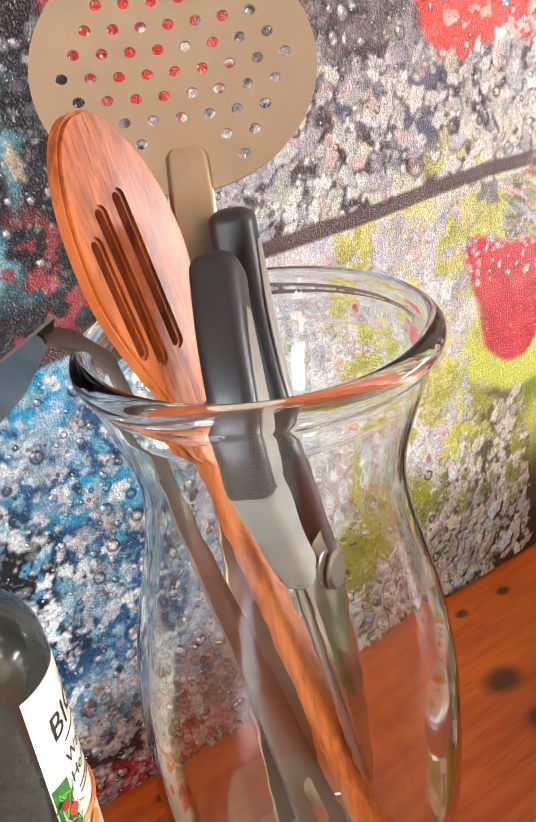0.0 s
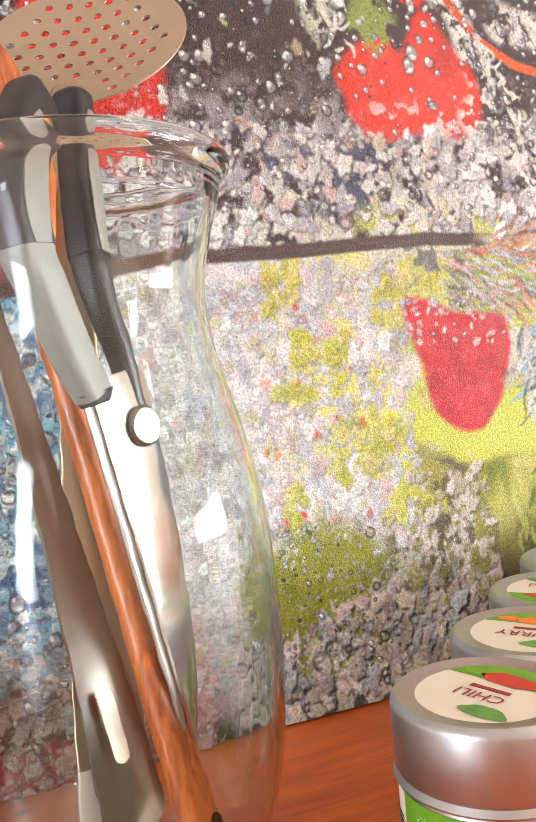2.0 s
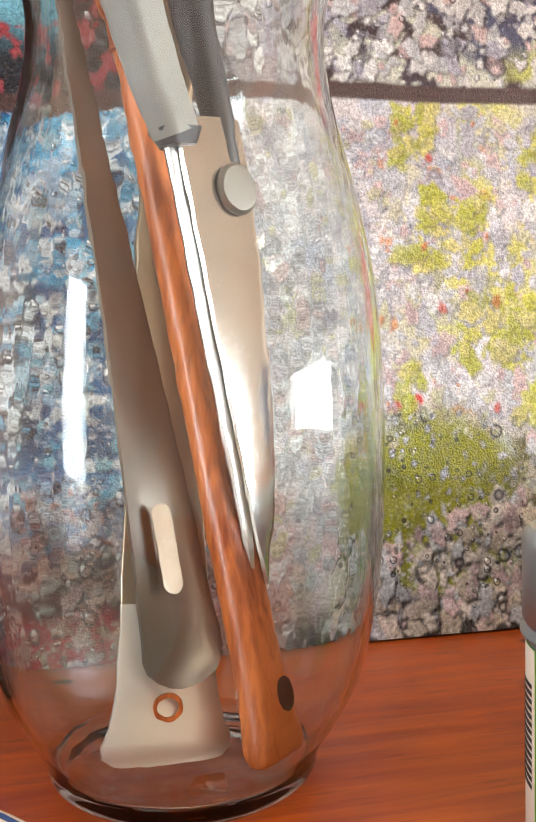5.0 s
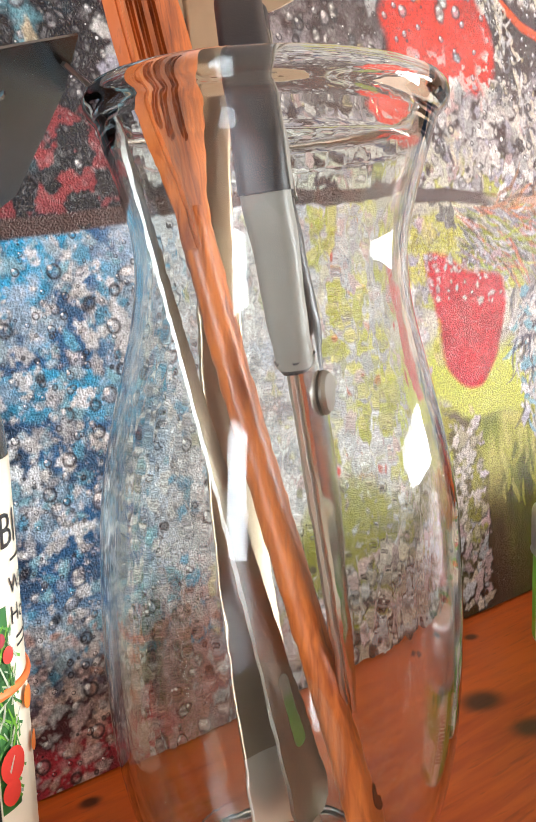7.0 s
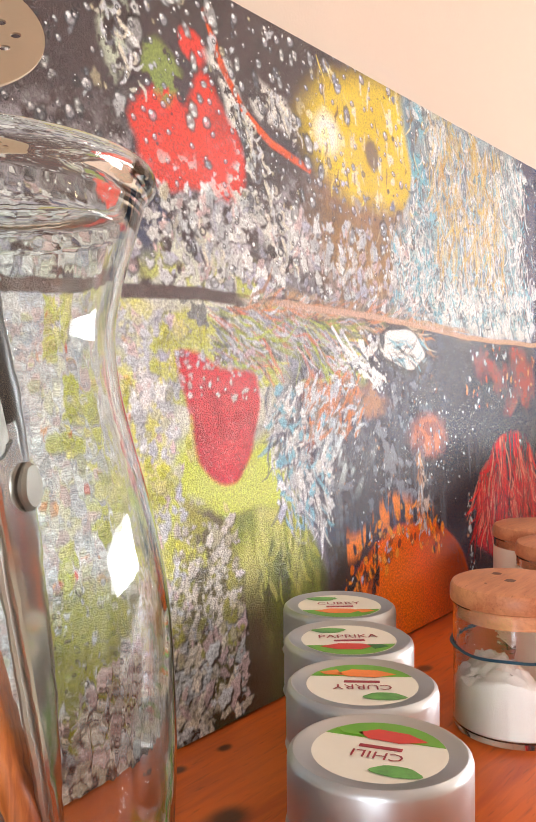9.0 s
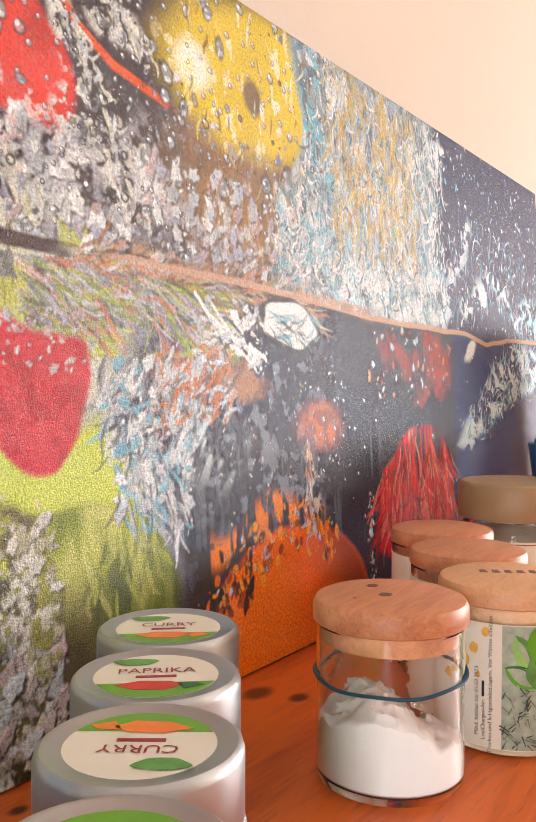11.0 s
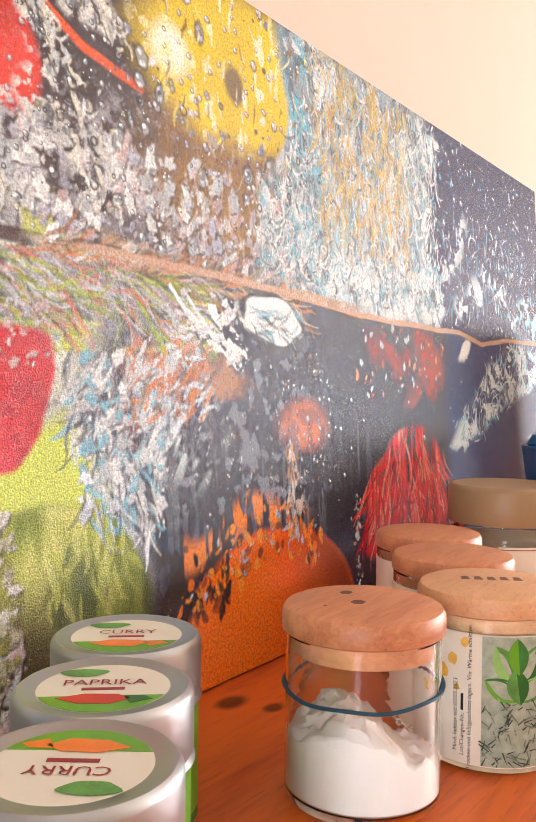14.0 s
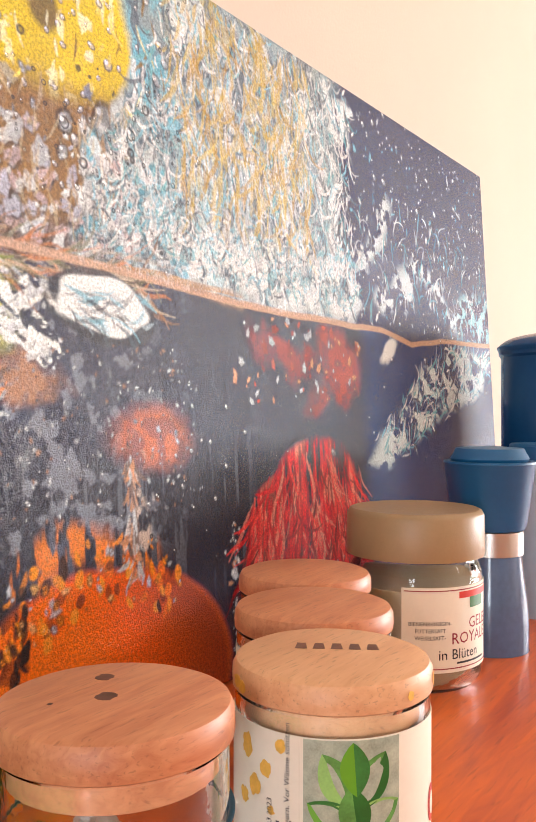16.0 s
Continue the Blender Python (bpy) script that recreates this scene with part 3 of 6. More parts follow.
# pear and melon
pear = below * polygon([(-0.05, 0.13), (-0.035, 0.18), (-0.02, 0.20), (0.06, 0.19), (0.085, 0.14), (0.075, 0.11), (0.0, 0.105)], 0.012, 0.8)
paint(pear, col(196, 208, 84) * (0.9 + 0.2 * mid[..., None]))
melon = below * polygon([(-0.005, 0.0), (-0.02, 0.10), (0.0, 0.132), (0.06, 0.135), (0.10, 0.122), (0.128, 0.075), (0.146, 0.0)], 0.006, 0.8)
glow = np.clip((Z - 0.02) / 0.10, 0, 1)
streak = fbm(X * 2.0 + wx, Z * 0.5, 0.035, 91, 4)
paint(melon, col(64, 78, 26) * (0.7 + 0.6 * mid[..., None]))
paint(melon * glow * 0.75, col(150, 166, 58))
paint(melon * step(0.46, 0.72, streak) * glow * 0.8, col(214, 212, 110))
paint(melon * step(0.46, 0.70, 1 - streak) * 0.6, col(52, 62, 22))
paint(melon * (1 - step(0.035, 0.075, X)) * (1 - step(0.05, 0.12, Z)) * 0.92, col(58, 40, 28))
side_foam = below * polygon([(-0.05, 0.0), (-0.06, 0.10), (-0.03, 0.145), (0.012, 0.125), (0.022, 0.09), (0.018, 0.05), (0.0, 0.015)], 0.006, 1.2)
paint(side_foam, col(96, 90, 54) * (0.7 + 0.6 * mid[..., None]))
paint(side_foam * step(0.54, 0.62, fine), col(206, 200, 186))
paint(side_foam * step(0.55, 0.62, mid) * step(0.06, 0.10, Z), col(150, 150, 60))
foam_mask += side_foam * 0.4
fill = below * area(-0.05, 0.13, 0.195, 0.30, 0.012)
paint(fill, col(204, 206, 190) * (0.8 + 0.4 * mid[..., None]))
paint(fill * step(0.46, 0.60, fbm(X * 0.6 + Z, Z * 1.6, 0.03, 151, 3)), col(190, 194, 96))
paint(fill * step(0.62, 0.70, fine), col(110, 112, 104))
foam_mask += fill * 0.35
flow_mask += fill * 0.6
# raspberry
RASP = [(-0.031, 0.247), (-0.012, 0.250), (0.012, 0.238), (0.046, 0.234), (0.052, 0.214), (0.044, 0.190), (0.028, 0.166), (0.004, 0.160), (-0.012, 0.172), (-0.020, 0.198)]
rasp = polygon([tuple(p) for p in smooth_profile(RASP + RASP[:1], 4)[:-1]], 0.003, 0.45)
paint(rasp, col(196, 48, 62) * (0.8 + 0.35 * mid[..., None]))
paint(rasp * step(0.52, 0.60, fine) * step(0.205, 0.24, Z), col(206, 186, 186))
bubble_mask += rasp * 0.12
# swirl behind, mandarins, navy deep
swirl = below * step(0.07, 0.11, A) * step(0.10, 0.14, B + 0.25 * np.clip(A - 0.14, -0.1, 0.05))
paint(swirl, col(38, 44, 70) * (0.8 + 0.4 * mid[..., None]))
paint(below * area(0.125, 0.62, -0.05, 0.165, 0.022), col(28, 32, 54))
paint(swirl * area(0.06, 0.2, 0.15, 0.26, 0.02) * step(0.49, 0.58, fbm(X - Z * 0.6, Z * 0.6, 0.02, 101, 3)), col(206, 220, 226))
paint(swirl * (1 - step(0.26, 0.36, A)) * step(0.54, 0.64, fine) * 0.6, col(140, 146, 162))
for cx, cz, rx, rz, t, c, w in ((0.122, 0.198, 0.034, 0.014, 60, (204, 122, 66), 2.0), (0.205, 0.205, 0.034, 0.013, 10, (168, 120, 90), 2.5), (0.309, 0.176, 0.034, 0.019, 0, (196, 104, 72), 0.8),
                                (0.47, 0.248, 0.05, 0.016, -8, (150, 62, 62), 2.5), (0.565, 0.235, 0.03, 0.032, -20, (166, 70, 62), 2.5), (0.52, 0.205, 0.02, 0.018, 0, (140, 66, 66), 2.0)):
    paint(below * oval(cx, cz, rx, rz, 0.45, t, w) * (0.55 + 0.45 * step(0.4, 0.55, fine)), col(*c) * (0.75 + 0.5 * mid[..., None]))
paint(below * area(0.06, 0.20, 0.225, 0.285, 0.012) * step(0.50, 0.58, fbm(X * 0.5, Z * 2.2, 0.02, 111, 3)), col(196, 196, 110))
for pts in ([(0.15, 0.272), (0.175, 0.252), (0.20, 0.24), (0.235, 0.228)], [(0.16, 0.245), (0.19, 0.25), (0.225, 0.262)], [(0.19, 0.262), (0.20, 0.235), (0.225, 0.225)]):
    paint(below * stroke(pts, 0.0055, 0.0012, 1.0) * step(0.36, 0.42, fine), col(240, 244, 242))
paint(below * oval(0.272, 0.257, 0.046, 0.022, 0.12, -8, 0.6), col(46, 52, 66))
paint(below * oval(0.272, 0.258, 0.041, 0.0175, 0.12, -8, 0.8) * step(0.36, 0.42, fbm(X, Z * 1.4, 0.016, 161, 3)), col(240, 244, 242))
flow_mask += swirl * (1 - step(0.30, 0.42, A)) * 0.16 + swirl * area(0.06, 0.2, 0.15, 0.26, 0.03) * 0.4
bubble_mask += below * area(0.12, 0.62, 0.02, 0.2, 0.02) * 0.12
drizzle = below * area(0.13, 0.42, 0.08, 0.17, 0.02) * step(0.56, 0.64, fbm(X * 3.2, Z * 0.3, 0.02, 181, 3))
paint(drizzle * 0.22, col(150, 158, 172))
# orange with its splash
orange = below * oval(0.262, 0.018, 0.118, 0.078, 0.05, 0, 0.3)
paint(orange, col(255, 102, 3) * (1.05 + 0.2 * mid[..., None]))
paint(oval(0.20, 0.03, 0.05, 0.05, 0.9) * orange * 0.7, col(255, 122, 6))
paint(orange * step(0.26, 0.39, X + 0.4 * Z) * 0.92, col(132, 42, 14))
paint(below * area(0.13, 0.20, 0.045, 0.10, 0.012) * step(0.42, 0.5, fine), col(34, 28, 30))
paint(below * stroke([(0.17, 0.09), (0.20, 0.10), (0.25, 0.106), (0.29, 0.11)], 0.012, 0.008, 1.4) * step(0.53, 0.58, drips), col(236, 130, 40))
paint(below * stroke([(0.293, 0.165), (0.289, 0.11), (0.285, 0.09)], 0.006, 0.004, 1.0) * step(0.45, 0.55, fine), col(206, 186, 176))
# red strands and the white fan on deep blue
deep = below * step(0.585, 0.63, A)
paint(deep, col(8, 54, 112) * (0.8 + 0.4 * mid[..., None]))
redfan = below * polygon([(0.405, 0.055), (0.425, 0.128), (0.47, 0.155), (0.515, 0.168), (0.555, 0.160), (0.588, 0.130), (0.592, 0.06), (0.55, 0.03), (0.45, 0.03)], 0.005, 0.5)
strand = fbm(X * 2.6, Z * 0.35, 0.02, 121, 3)
paint(redfan * step(0.36, 0.46, strand), col(224, 28, 40))
paint(redfan * step(0.52, 0.62, strand) * step(0.06, 0.09, Z), col(246, 118, 100))
paint(redfan * step(0.55, 0.62, fbm(X * 4 + wx, Z * 0.5, 0.02, 127, 3)) * 0.8, col(92, 10, 26))
fan = below * polygon([(0.61, 0.145), (0.64, 0.175), (0.70, 0.20), (0.74, 0.235), (0.86, 0.268), (0.955, 0.268), (0.93, 0.215), (0.80, 0.192), (0.70, 0.158), (0.65, 0.14)], 0.008, 0.8)
paint(fan * step(0.44, 0.54, fbm(X + Z, Z - X * 0.3, 0.016, 131, 3)), col(206, 222, 222))
paint(below * oval(0.665, 0.245, 0.022, 0.008, 0.3, 25, 1.0), col(228, 232, 228))
bubble_mask += deep * 0.06
# the branch and the bright water edge
branch = stroke([p for p in LINE[:7]], 0.0042, 0.0012, 0.05) * (1 - step(0.02, 0.05, X))
paint(branch, col(74, 52, 50))
edge = stroke(LINE[6:], 0.0026, 0.001, 0.12) * step(0.05, 0.10, X)
paint(edge, col(196, 158, 132))
paint(stroke([(0.10, 0.289), (0.2, 0.290), (0.33, 0.282), (0.41, 0.276)], 0.006, 0.005, 0.6) * step(0.42, 0.54, fbm(X * 0.3, Z * 3, 0.02, 141, 3)), col(186, 150, 116))

# round bubbles, each a dark ring with a pale cap
for cell, keep, seed in ((0.022, 0.30, 201), (0.011, 0.38, 203)):
    d, v = worley(A * 0.6 + X * 0.4, Z, cell, seed)
    r0 = 0.16 + 0.2 * v
    on = (v < keep * np.clip(bubble_mask + above * 0.3, 0, 1) * (1 - orange)).astype(float)
    paint(on * (1 - step(r0 * 0.8, r0, d)) * 0.5, col(190, 192, 200))
    paint(on * step(r0 * 0.55, r0 * 0.85, d) * (1 - step(r0 * 0.95, r0 * 1.25, d)) * 0.75, col(40, 42, 50))
    d2, v2 = worley(A * 0.6 + X * 0.4 + cell * 0.07, Z - cell * 0.08, cell, seed)
    paint(on * (1 - step(r0 * 0.3, r0 * 0.55, d2)), col(240, 242, 244))
# single drops, bubbles and threads of water
DX, DZ = (PX1 - PX0) / (NX - 1), PH / (NZ - 1)


def patch(x0, x1, z0, z1):
    i0, i1 = max(0, int((x0 - PX0) / DX) - 1), min(NX, int((x1 - PX0) / DX) + 3)
    j0, j1 = max(0, int(z0 / DZ) - 1), min(NZ, int(z1 / DZ) + 3)
    return (slice(i0, i1), slice(j0, j1)) if i1 > i0 and j1 > j0 else None


def lay(sl, a, colour):
    canvas[sl] = canvas[sl] * (1 - a[..., None]) + colour * a[..., None]


def dab(cx, cz, rx, rz, tilt, colour, alpha=1.0, wob=0.25, seed=0.0):
    """One drop with an uneven outline."""
    r = max(rx, rz) * 1.4
    sl = patch(cx - r, cx + r, cz - r, cz + r)
    if sl:
        dx, dz = X[sl] - cx, Z[sl] - cz
        c, q = math.cos(tilt), math.sin(tilt)
        u, v = (dx * c + dz * q) / rx, (-dx * q + dz * c) / rz
        ang = np.arctan2(v, u)
        d = np.hypot(u, v) * (1 + wob * (0.6 * np.sin(2 * ang + seed) + 0.4 * np.sin(5 * ang + seed * 2.3)))
        e = min(0.6, DX * 1.1 / min(rx, rz))
        lay(sl, (1 - step(1 - e, 1 + e, d)) * alpha, colour)


def glassy(cx, cz, r, stretch, tilt, rg_, light, dark):
    """A clear drop: dark rim, pale body, bright spark above and a lit crescent below."""
    k = rg_.uniform(0, 6)
    dab(cx, cz, r * 1.12, r * stretch * 1.12, tilt, dark, 0.75, 0.12, k)
    dab(cx + r * 0.08, cz - r * 0.05, r * 0.82, r * stretch * 0.84, tilt, light * 0.55, 0.55, 0.12, k)
    dab(cx + r * 0.15, cz - r * stretch * 0.48, r * 0.52, r * stretch * 0.24, tilt, light, 0.8, 0.2, k + 1)
    dab(cx - r * 0.25, cz + r * stretch * 0.38, r * 0.30, r * stretch * 0.22, tilt, light, 1.0, 0.2, k + 2)


def thread(points, width, colour, alpha=1.0):
    """One filament of water, tapering to both ends."""
    xs, zs = [p[0] for p in points], [p[1] for p in points]
    sl = patch(min(xs) - width * 2, max(xs) + width * 2, min(zs) - width * 2, max(zs) + width * 2)
    if not sl:
        return
    x, z, n = X[sl], Z[sl], len(points) - 1
    a = np.zeros(x.shape)
    for k in range(n):
        (x0, z0), (x1, z1) = points[k], points[k + 1]
        t = np.clip(((x - x0) * (x1 - x0) + (z - z0) * (z1 - z0)) / ((x1 - x0) ** 2 + (z1 - z0) ** 2 + 1e-12), 0, 1)
        w = width * math.sin(math.pi * (k + 0.6) / (n + 0.2)) + DX * 0.25
        a = np.maximum(a, 1 - step(w - DX * 0.7, w + DX * 0.7, np.hypot(x - x0 - t * (x1 - x0), z - z0 - t * (z1 - z0))))
    lay(sl, a * alpha, colour)


def run_threads(count, where, heading, length, width, colours, seed, curl=0.5, alpha=(0.6, 1.0)):
    """Scatters filaments: where() gives a start, heading(x, z) a direction in degrees."""
    rg_ = random.Random(seed)
    for _ in range(count):
        x, z = where(rg_)
        ang = radians(heading(x, z) + rg_.gauss(0, 6))
        ln, bend_, pts = rg_.uniform(*length), rg_.gauss(0, curl), [(x, z)]
        for k in range(6):
            ang += bend_ / 6 + rg_.gauss(0, 0.22)
            x, z = x + ln / 6 * math.cos(ang), z + ln / 6 * math.sin(ang)
            pts.append((x, z))
        thread(pts, rg_.uniform(*width), rg_.choice(colours) * rg_.uniform(0.8, 1.08), rg_.uniform(*alpha))


def spray(count, where, size, colours, seed, stretch=(0.7, 1.6), clear=0.0, dark=col(30, 30, 38), shade=0.5):
    """Scatters drops; a share of them clear ones, the rest pale blobs over a dark edge."""
    rg_ = random.Random(seed)
    for _ in range(count):
        x, z = where(rg_)
        r = size[0] + (size[1] - size[0]) * rg_.random() ** 2.2
        st, tl, c = rg_.uniform(*stretch), rg_.gauss(0, 0.4), rg_.choice(colours)
        if rg_.random() < clear:
            glassy(x, z, r, st, tl, rg_, c, dark)
        else:
            k = rg_.uniform(0, 6)
            dab(x + r * 0.25, z - r * 0.3, r * 1.05, r * st * 1.05, tl, dark, shade, 0.3, k)
            dab(x, z, r, r * st, tl, c * rg_.uniform(0.85, 1.1), rg_.uniform(0.6, 0.98), 0.35, k)
            if r > 0.0025:
                dab(x + r * 0.2, z - r * 0.15, r * 0.4, r * st * 0.35, tl, c * 0.6, 0.6, 0.3, k + 1)


def within(x0, x1, z0, z1, test=None):
    def pick(rg_):
        for _ in range(30):
            x, z = rg_.uniform(x0, x1), rg_.uniform(z0, z1)
            if test is None or test(x, z):
                break
        return x, z
    return pick


def surface_z(x):
    return float(np.interp(x, [p[0] for p in LINE], [p[1] for p in LINE]))


WHITE_, PALE, SKY, GREY_ = col(238, 242, 242), col(204, 210, 216), col(132, 190, 212), col(128, 132, 142)
PLUM, NAVY_, OCHRE, SLATE = col(44, 32, 38), col(18, 34, 70), col(204, 172, 70), col(72, 84, 98)
LEAF, PINK_, BROWN_, TEAL_ = col(160, 176, 60), col(214, 190, 190), col(150, 106, 72), col(110, 176, 186)
under = lambda x, z: z < surface_z(x) - 0.006
over = lambda x, z: z > surface_z(x) + 0.004
# blue water at the left, then the pale froth beside it
spray(1500, within(-0.53, -0.20, 0.05, 0.26, under), (0.0009, 0.0042), [WHITE_, PALE, SKY, col(90, 170, 210), col(176, 208, 226)], 301, clear=0.12, dark=col(18, 50, 88), shade=0.55)
spray(420, within(-0.53, -0.18, 0.0, 0.08), (0.0012, 0.0045), [PALE, PINK_, col(196, 160, 150)], 303, clear=0.25, dark=col(50, 22, 28))
spray(1700, within(-0.22, -0.03, 0.03, 0.275, under), (0.0010, 0.0050), [WHITE_, PALE, PALE, col(190, 192, 204), PINK_, col(206, 206, 170)], 305, clear=0.06, dark=col(138, 138, 146), shade=0.5)
spray(300, within(-0.125, 0.01, 0.11, 0.275, lambda x, z: under(x, z) and math.sin(70 * x + 40 * z) + math.sin(95 * z - 50 * x + 2) > 0.3), (0.0014, 0.0060), [col(204, 206, 84), col(188, 194, 70), col(222, 216, 130)], 307, dark=col(128, 128, 70))
spray(14, within(-0.14, -0.05, 0.11, 0.27, under), (0.0008, 0.0024), [col(206, 80, 60), col(222, 140, 70)], 308, dark=col(120, 80, 70))
paint(lime, col(138, 142, 24) * (0.65 + 0.7 * mid[..., None]))
paint(lime * step(0.55, 0.68, mid) * 0.6, col(84, 92, 18))
spray(170, within(-0.15, -0.06, 0.03, 0.115), (0.0009, 0.0022), [col(206, 206, 170), PALE], 309, clear=0.6, dark=col(74, 76, 16))
spray(430, within(-0.16, 0.022, 0.004, 0.075, lambda x, z: z < 0.045 + 0.25 * (x + 0.16)), (0.0012, 0.0066), [col(232, 224, 212), PALE, PINK_, col(206, 196, 176)], 311, clear=0.06, dark=col(34, 28, 22), shade=0.95)
spray(150, within(-0.045, 0.02, 0.05, 0.135), (0.0012, 0.0046), [col(220, 214, 200), col(190, 184, 150), col(150, 150, 70)], 313, dark=col(66, 62, 34), shade=0.7)
# splashes over the water, from pale to plum
spray(900, within(-0.25, 0.30, 0.285, 0.36, over), (0.0012, 0.0058), [WHITE_, WHITE_, PALE, col(186, 188, 206), PINK_], 315, clear=0.10, dark=PLUM, shade=0.6)
spray(330, within(-0.45, 0.34, 0.34, 0.495, lambda x, z: math.hypot((x - 0.238) / 0.108, (z - 0.441) / 0.058) > 0.9 and math.hypot((x - 0.0) / 0.06, (z - 0.39) / 0.04) > 0.85), (0.0009, 0.0042), [PALE, WHITE_, GREY_, col(200, 190, 160)], 317, stretch=(0.9, 2.0), clear=0.5, dark=col(26, 20, 24))
spray(34, within(-0.10, 0.33, 0.35, 0.49), (0.003, 0.0075), [PALE, WHITE_], 319, stretch=(0.8, 1.9), clear=1.0, dark=col(30, 24, 26))
for x0, z0, x1, z1, w in ((0.045, 0.425, 0.062, 0.40, 0.009), (0.060, 0.40, 0.085, 0.355, 0.011), (0.080, 0.36, 0.10, 0.315, 0.009), (0.085, 0.445, 0.115, 0.42, 0.011), (-0.075, 0.46, -0.055, 0.41, 0.012), (-0.02, 0.34, 0.02, 0.30, 0.02)):
    run_threads(46, lambda g, q=(x0, z0, x1, z1, w): (lambda f: (q[0] + (q[2] - q[0]) * f + g.gauss(0, q[4] * 0.4), q[1] + (q[3] - q[1]) * f + g.gauss(0, 0.004)))(g.random()),
                lambda x, z: -62, (0.004, 0.014), (0.0006, 0.0018), [WHITE_, PALE, col(216, 212, 196), GREY_, PLUM], 321, 1.6)
# lemon: drops running down it
run_threads(60, within(0.14, 0.345, 0.385, 0.495), lambda x, z: -92, (0.006, 0.022), (0.0005, 0.0013), [col(250, 244, 190), col(130, 100, 36), col(244, 220, 110)], 323, 0.5)
run_threads(120, within(0.15, 0.29, 0.31, 0.39), lambda x, z: -92, (0.008, 0.026), (0.0005, 0.0011), [col(170, 130, 80), col(96, 70, 46), col(206, 186, 150)], 325, 0.4, (0.3, 0.7))
# the falling column
slant = lambda x, z: x > 0.250 + 0.48 * (z - 0.29) - 0.004 and x < 0.60 and z > surface_z(x) + 0.022
run_threads(1500, within(0.25, 0.605, 0.285, 0.498, slant), lambda x, z: -92 - 26 * max(0.0, (0.34 - z) / 0.06) * (1 if x < 0.42 else -0.3), (0.007, 0.032), (0.0004, 0.0013), [WHITE_, WHITE_, PALE, SKY, TEAL_, SLATE, col(96, 118, 134)], 327, 1.1)
run_threads(330, within(0.345, 0.53, 0.345, 0.498), lambda x, z: -92, (0.010, 0.045), (0.0006, 0.0022), [OCHRE, col(186, 146, 56), col(214, 190, 110)], 329, 0.5, (0.35, 0.8))
run_threads(420, within(0.26, 0.60, 0.285, 0.345, lambda x, z: z > surface_z(x) + 0.010), lambda x, z: 24 if x < 0.4 else 60, (0.004, 0.013), (0.0005, 0.0014), [WHITE_, PALE, SKY, SLATE], 331, 2.0)
# navy sky: thin arcs of spray
run_threads(170, within(0.585, 0.955, 0.275, 0.40, lambda x, z: z < 0.46 - 0.32 * abs(x - 0.62)), lambda x, z: 72 + 60 * (x - 0.6), (0.006, 0.030), (0.0004, 0.0011), [WHITE_, PALE, SKY, TEAL_], 333, 0.9, (0.4, 0.9))
spray(240, within(0.59, 0.955, 0.28, 0.49), (0.0007, 0.0022), [WHITE_, PALE, SKY], 335, stretch=(0.9, 2.2), clear=0.2, dark=NAVY_)
# the water's skin: long streaks along it
run_threads(300, lambda g: (lambda x: (x, surface_z(x) - g.uniform(-0.003, 0.014)))(g.uniform(0.02, 0.30)), lambda x, z: -2, (0.015, 0.05), (0.0005, 0.0014), [BROWN_, col(206, 184, 160), col(70, 54, 46), col(206, 126, 74), col(120, 120, 90)], 337, 0.1, (0.4, 0.8))
run_threads(420, within(0.0, 0.165, 0.228, 0.282, lambda x, z: under(x, z) and z > 0.30 - 0.9 * max(0.0, 0.09 - x) - 0.45 * x), lambda x, z: -28, (0.012, 0.045), (0.0005, 0.0017), [LEAF, col(128, 140, 60), col(58, 64, 42), GREY_, PALE, col(200, 110, 80)], 339, 0.15, (0.45, 0.85))
# white drapery and the sunk fruit
run_threads(330, within(0.062, 0.15, 0.115, 0.226, lambda x, z: 0.058 + 0.2 * (0.2 - z) < x < 0.15 - 0.2 * abs(z - 0.2)), lambda x, z: -118 if z > 0.165 else -68, (0.008, 0.030), (0.0005, 0.0018), [WHITE_, PALE, SKY, col(30, 44, 70), col(44, 60, 90)], 341, 0.5, (0.35, 0.8))
spray(150, within(0.066, 0.145, 0.13, 0.224), (0.0012, 0.0048), [WHITE_, PALE, SKY], 342, dark=col(50, 60, 84))
run_threads(150, within(0.108, 0.185, 0.18, 0.228), lambda x, z: 48, (0.006, 0.024), (0.0007, 0.0020), [col(206, 124, 68), col(186, 112, 70), col(120, 96, 80), PALE], 343, 0.5)
for q, w, c in (([(0.152, 0.272), (0.168, 0.256), (0.186, 0.246), (0.204, 0.240)], 0.0042, WHITE_), ([(0.168, 0.268), (0.184, 0.252), (0.20, 0.236), (0.215, 0.224)], 0.0030, WHITE_), ([(0.178, 0.243), (0.20, 0.250), (0.222, 0.262)], 0.0034, PALE),
                ([(0.198, 0.262), (0.206, 0.240), (0.226, 0.222)], 0.0040, WHITE_), ([(0.160, 0.258), (0.175, 0.245), (0.185, 0.23)], 0.0022, SLATE), ([(0.19, 0.256), (0.205, 0.245)], 0.0018, SLATE)):
    thread(q, w * 0.6, c)
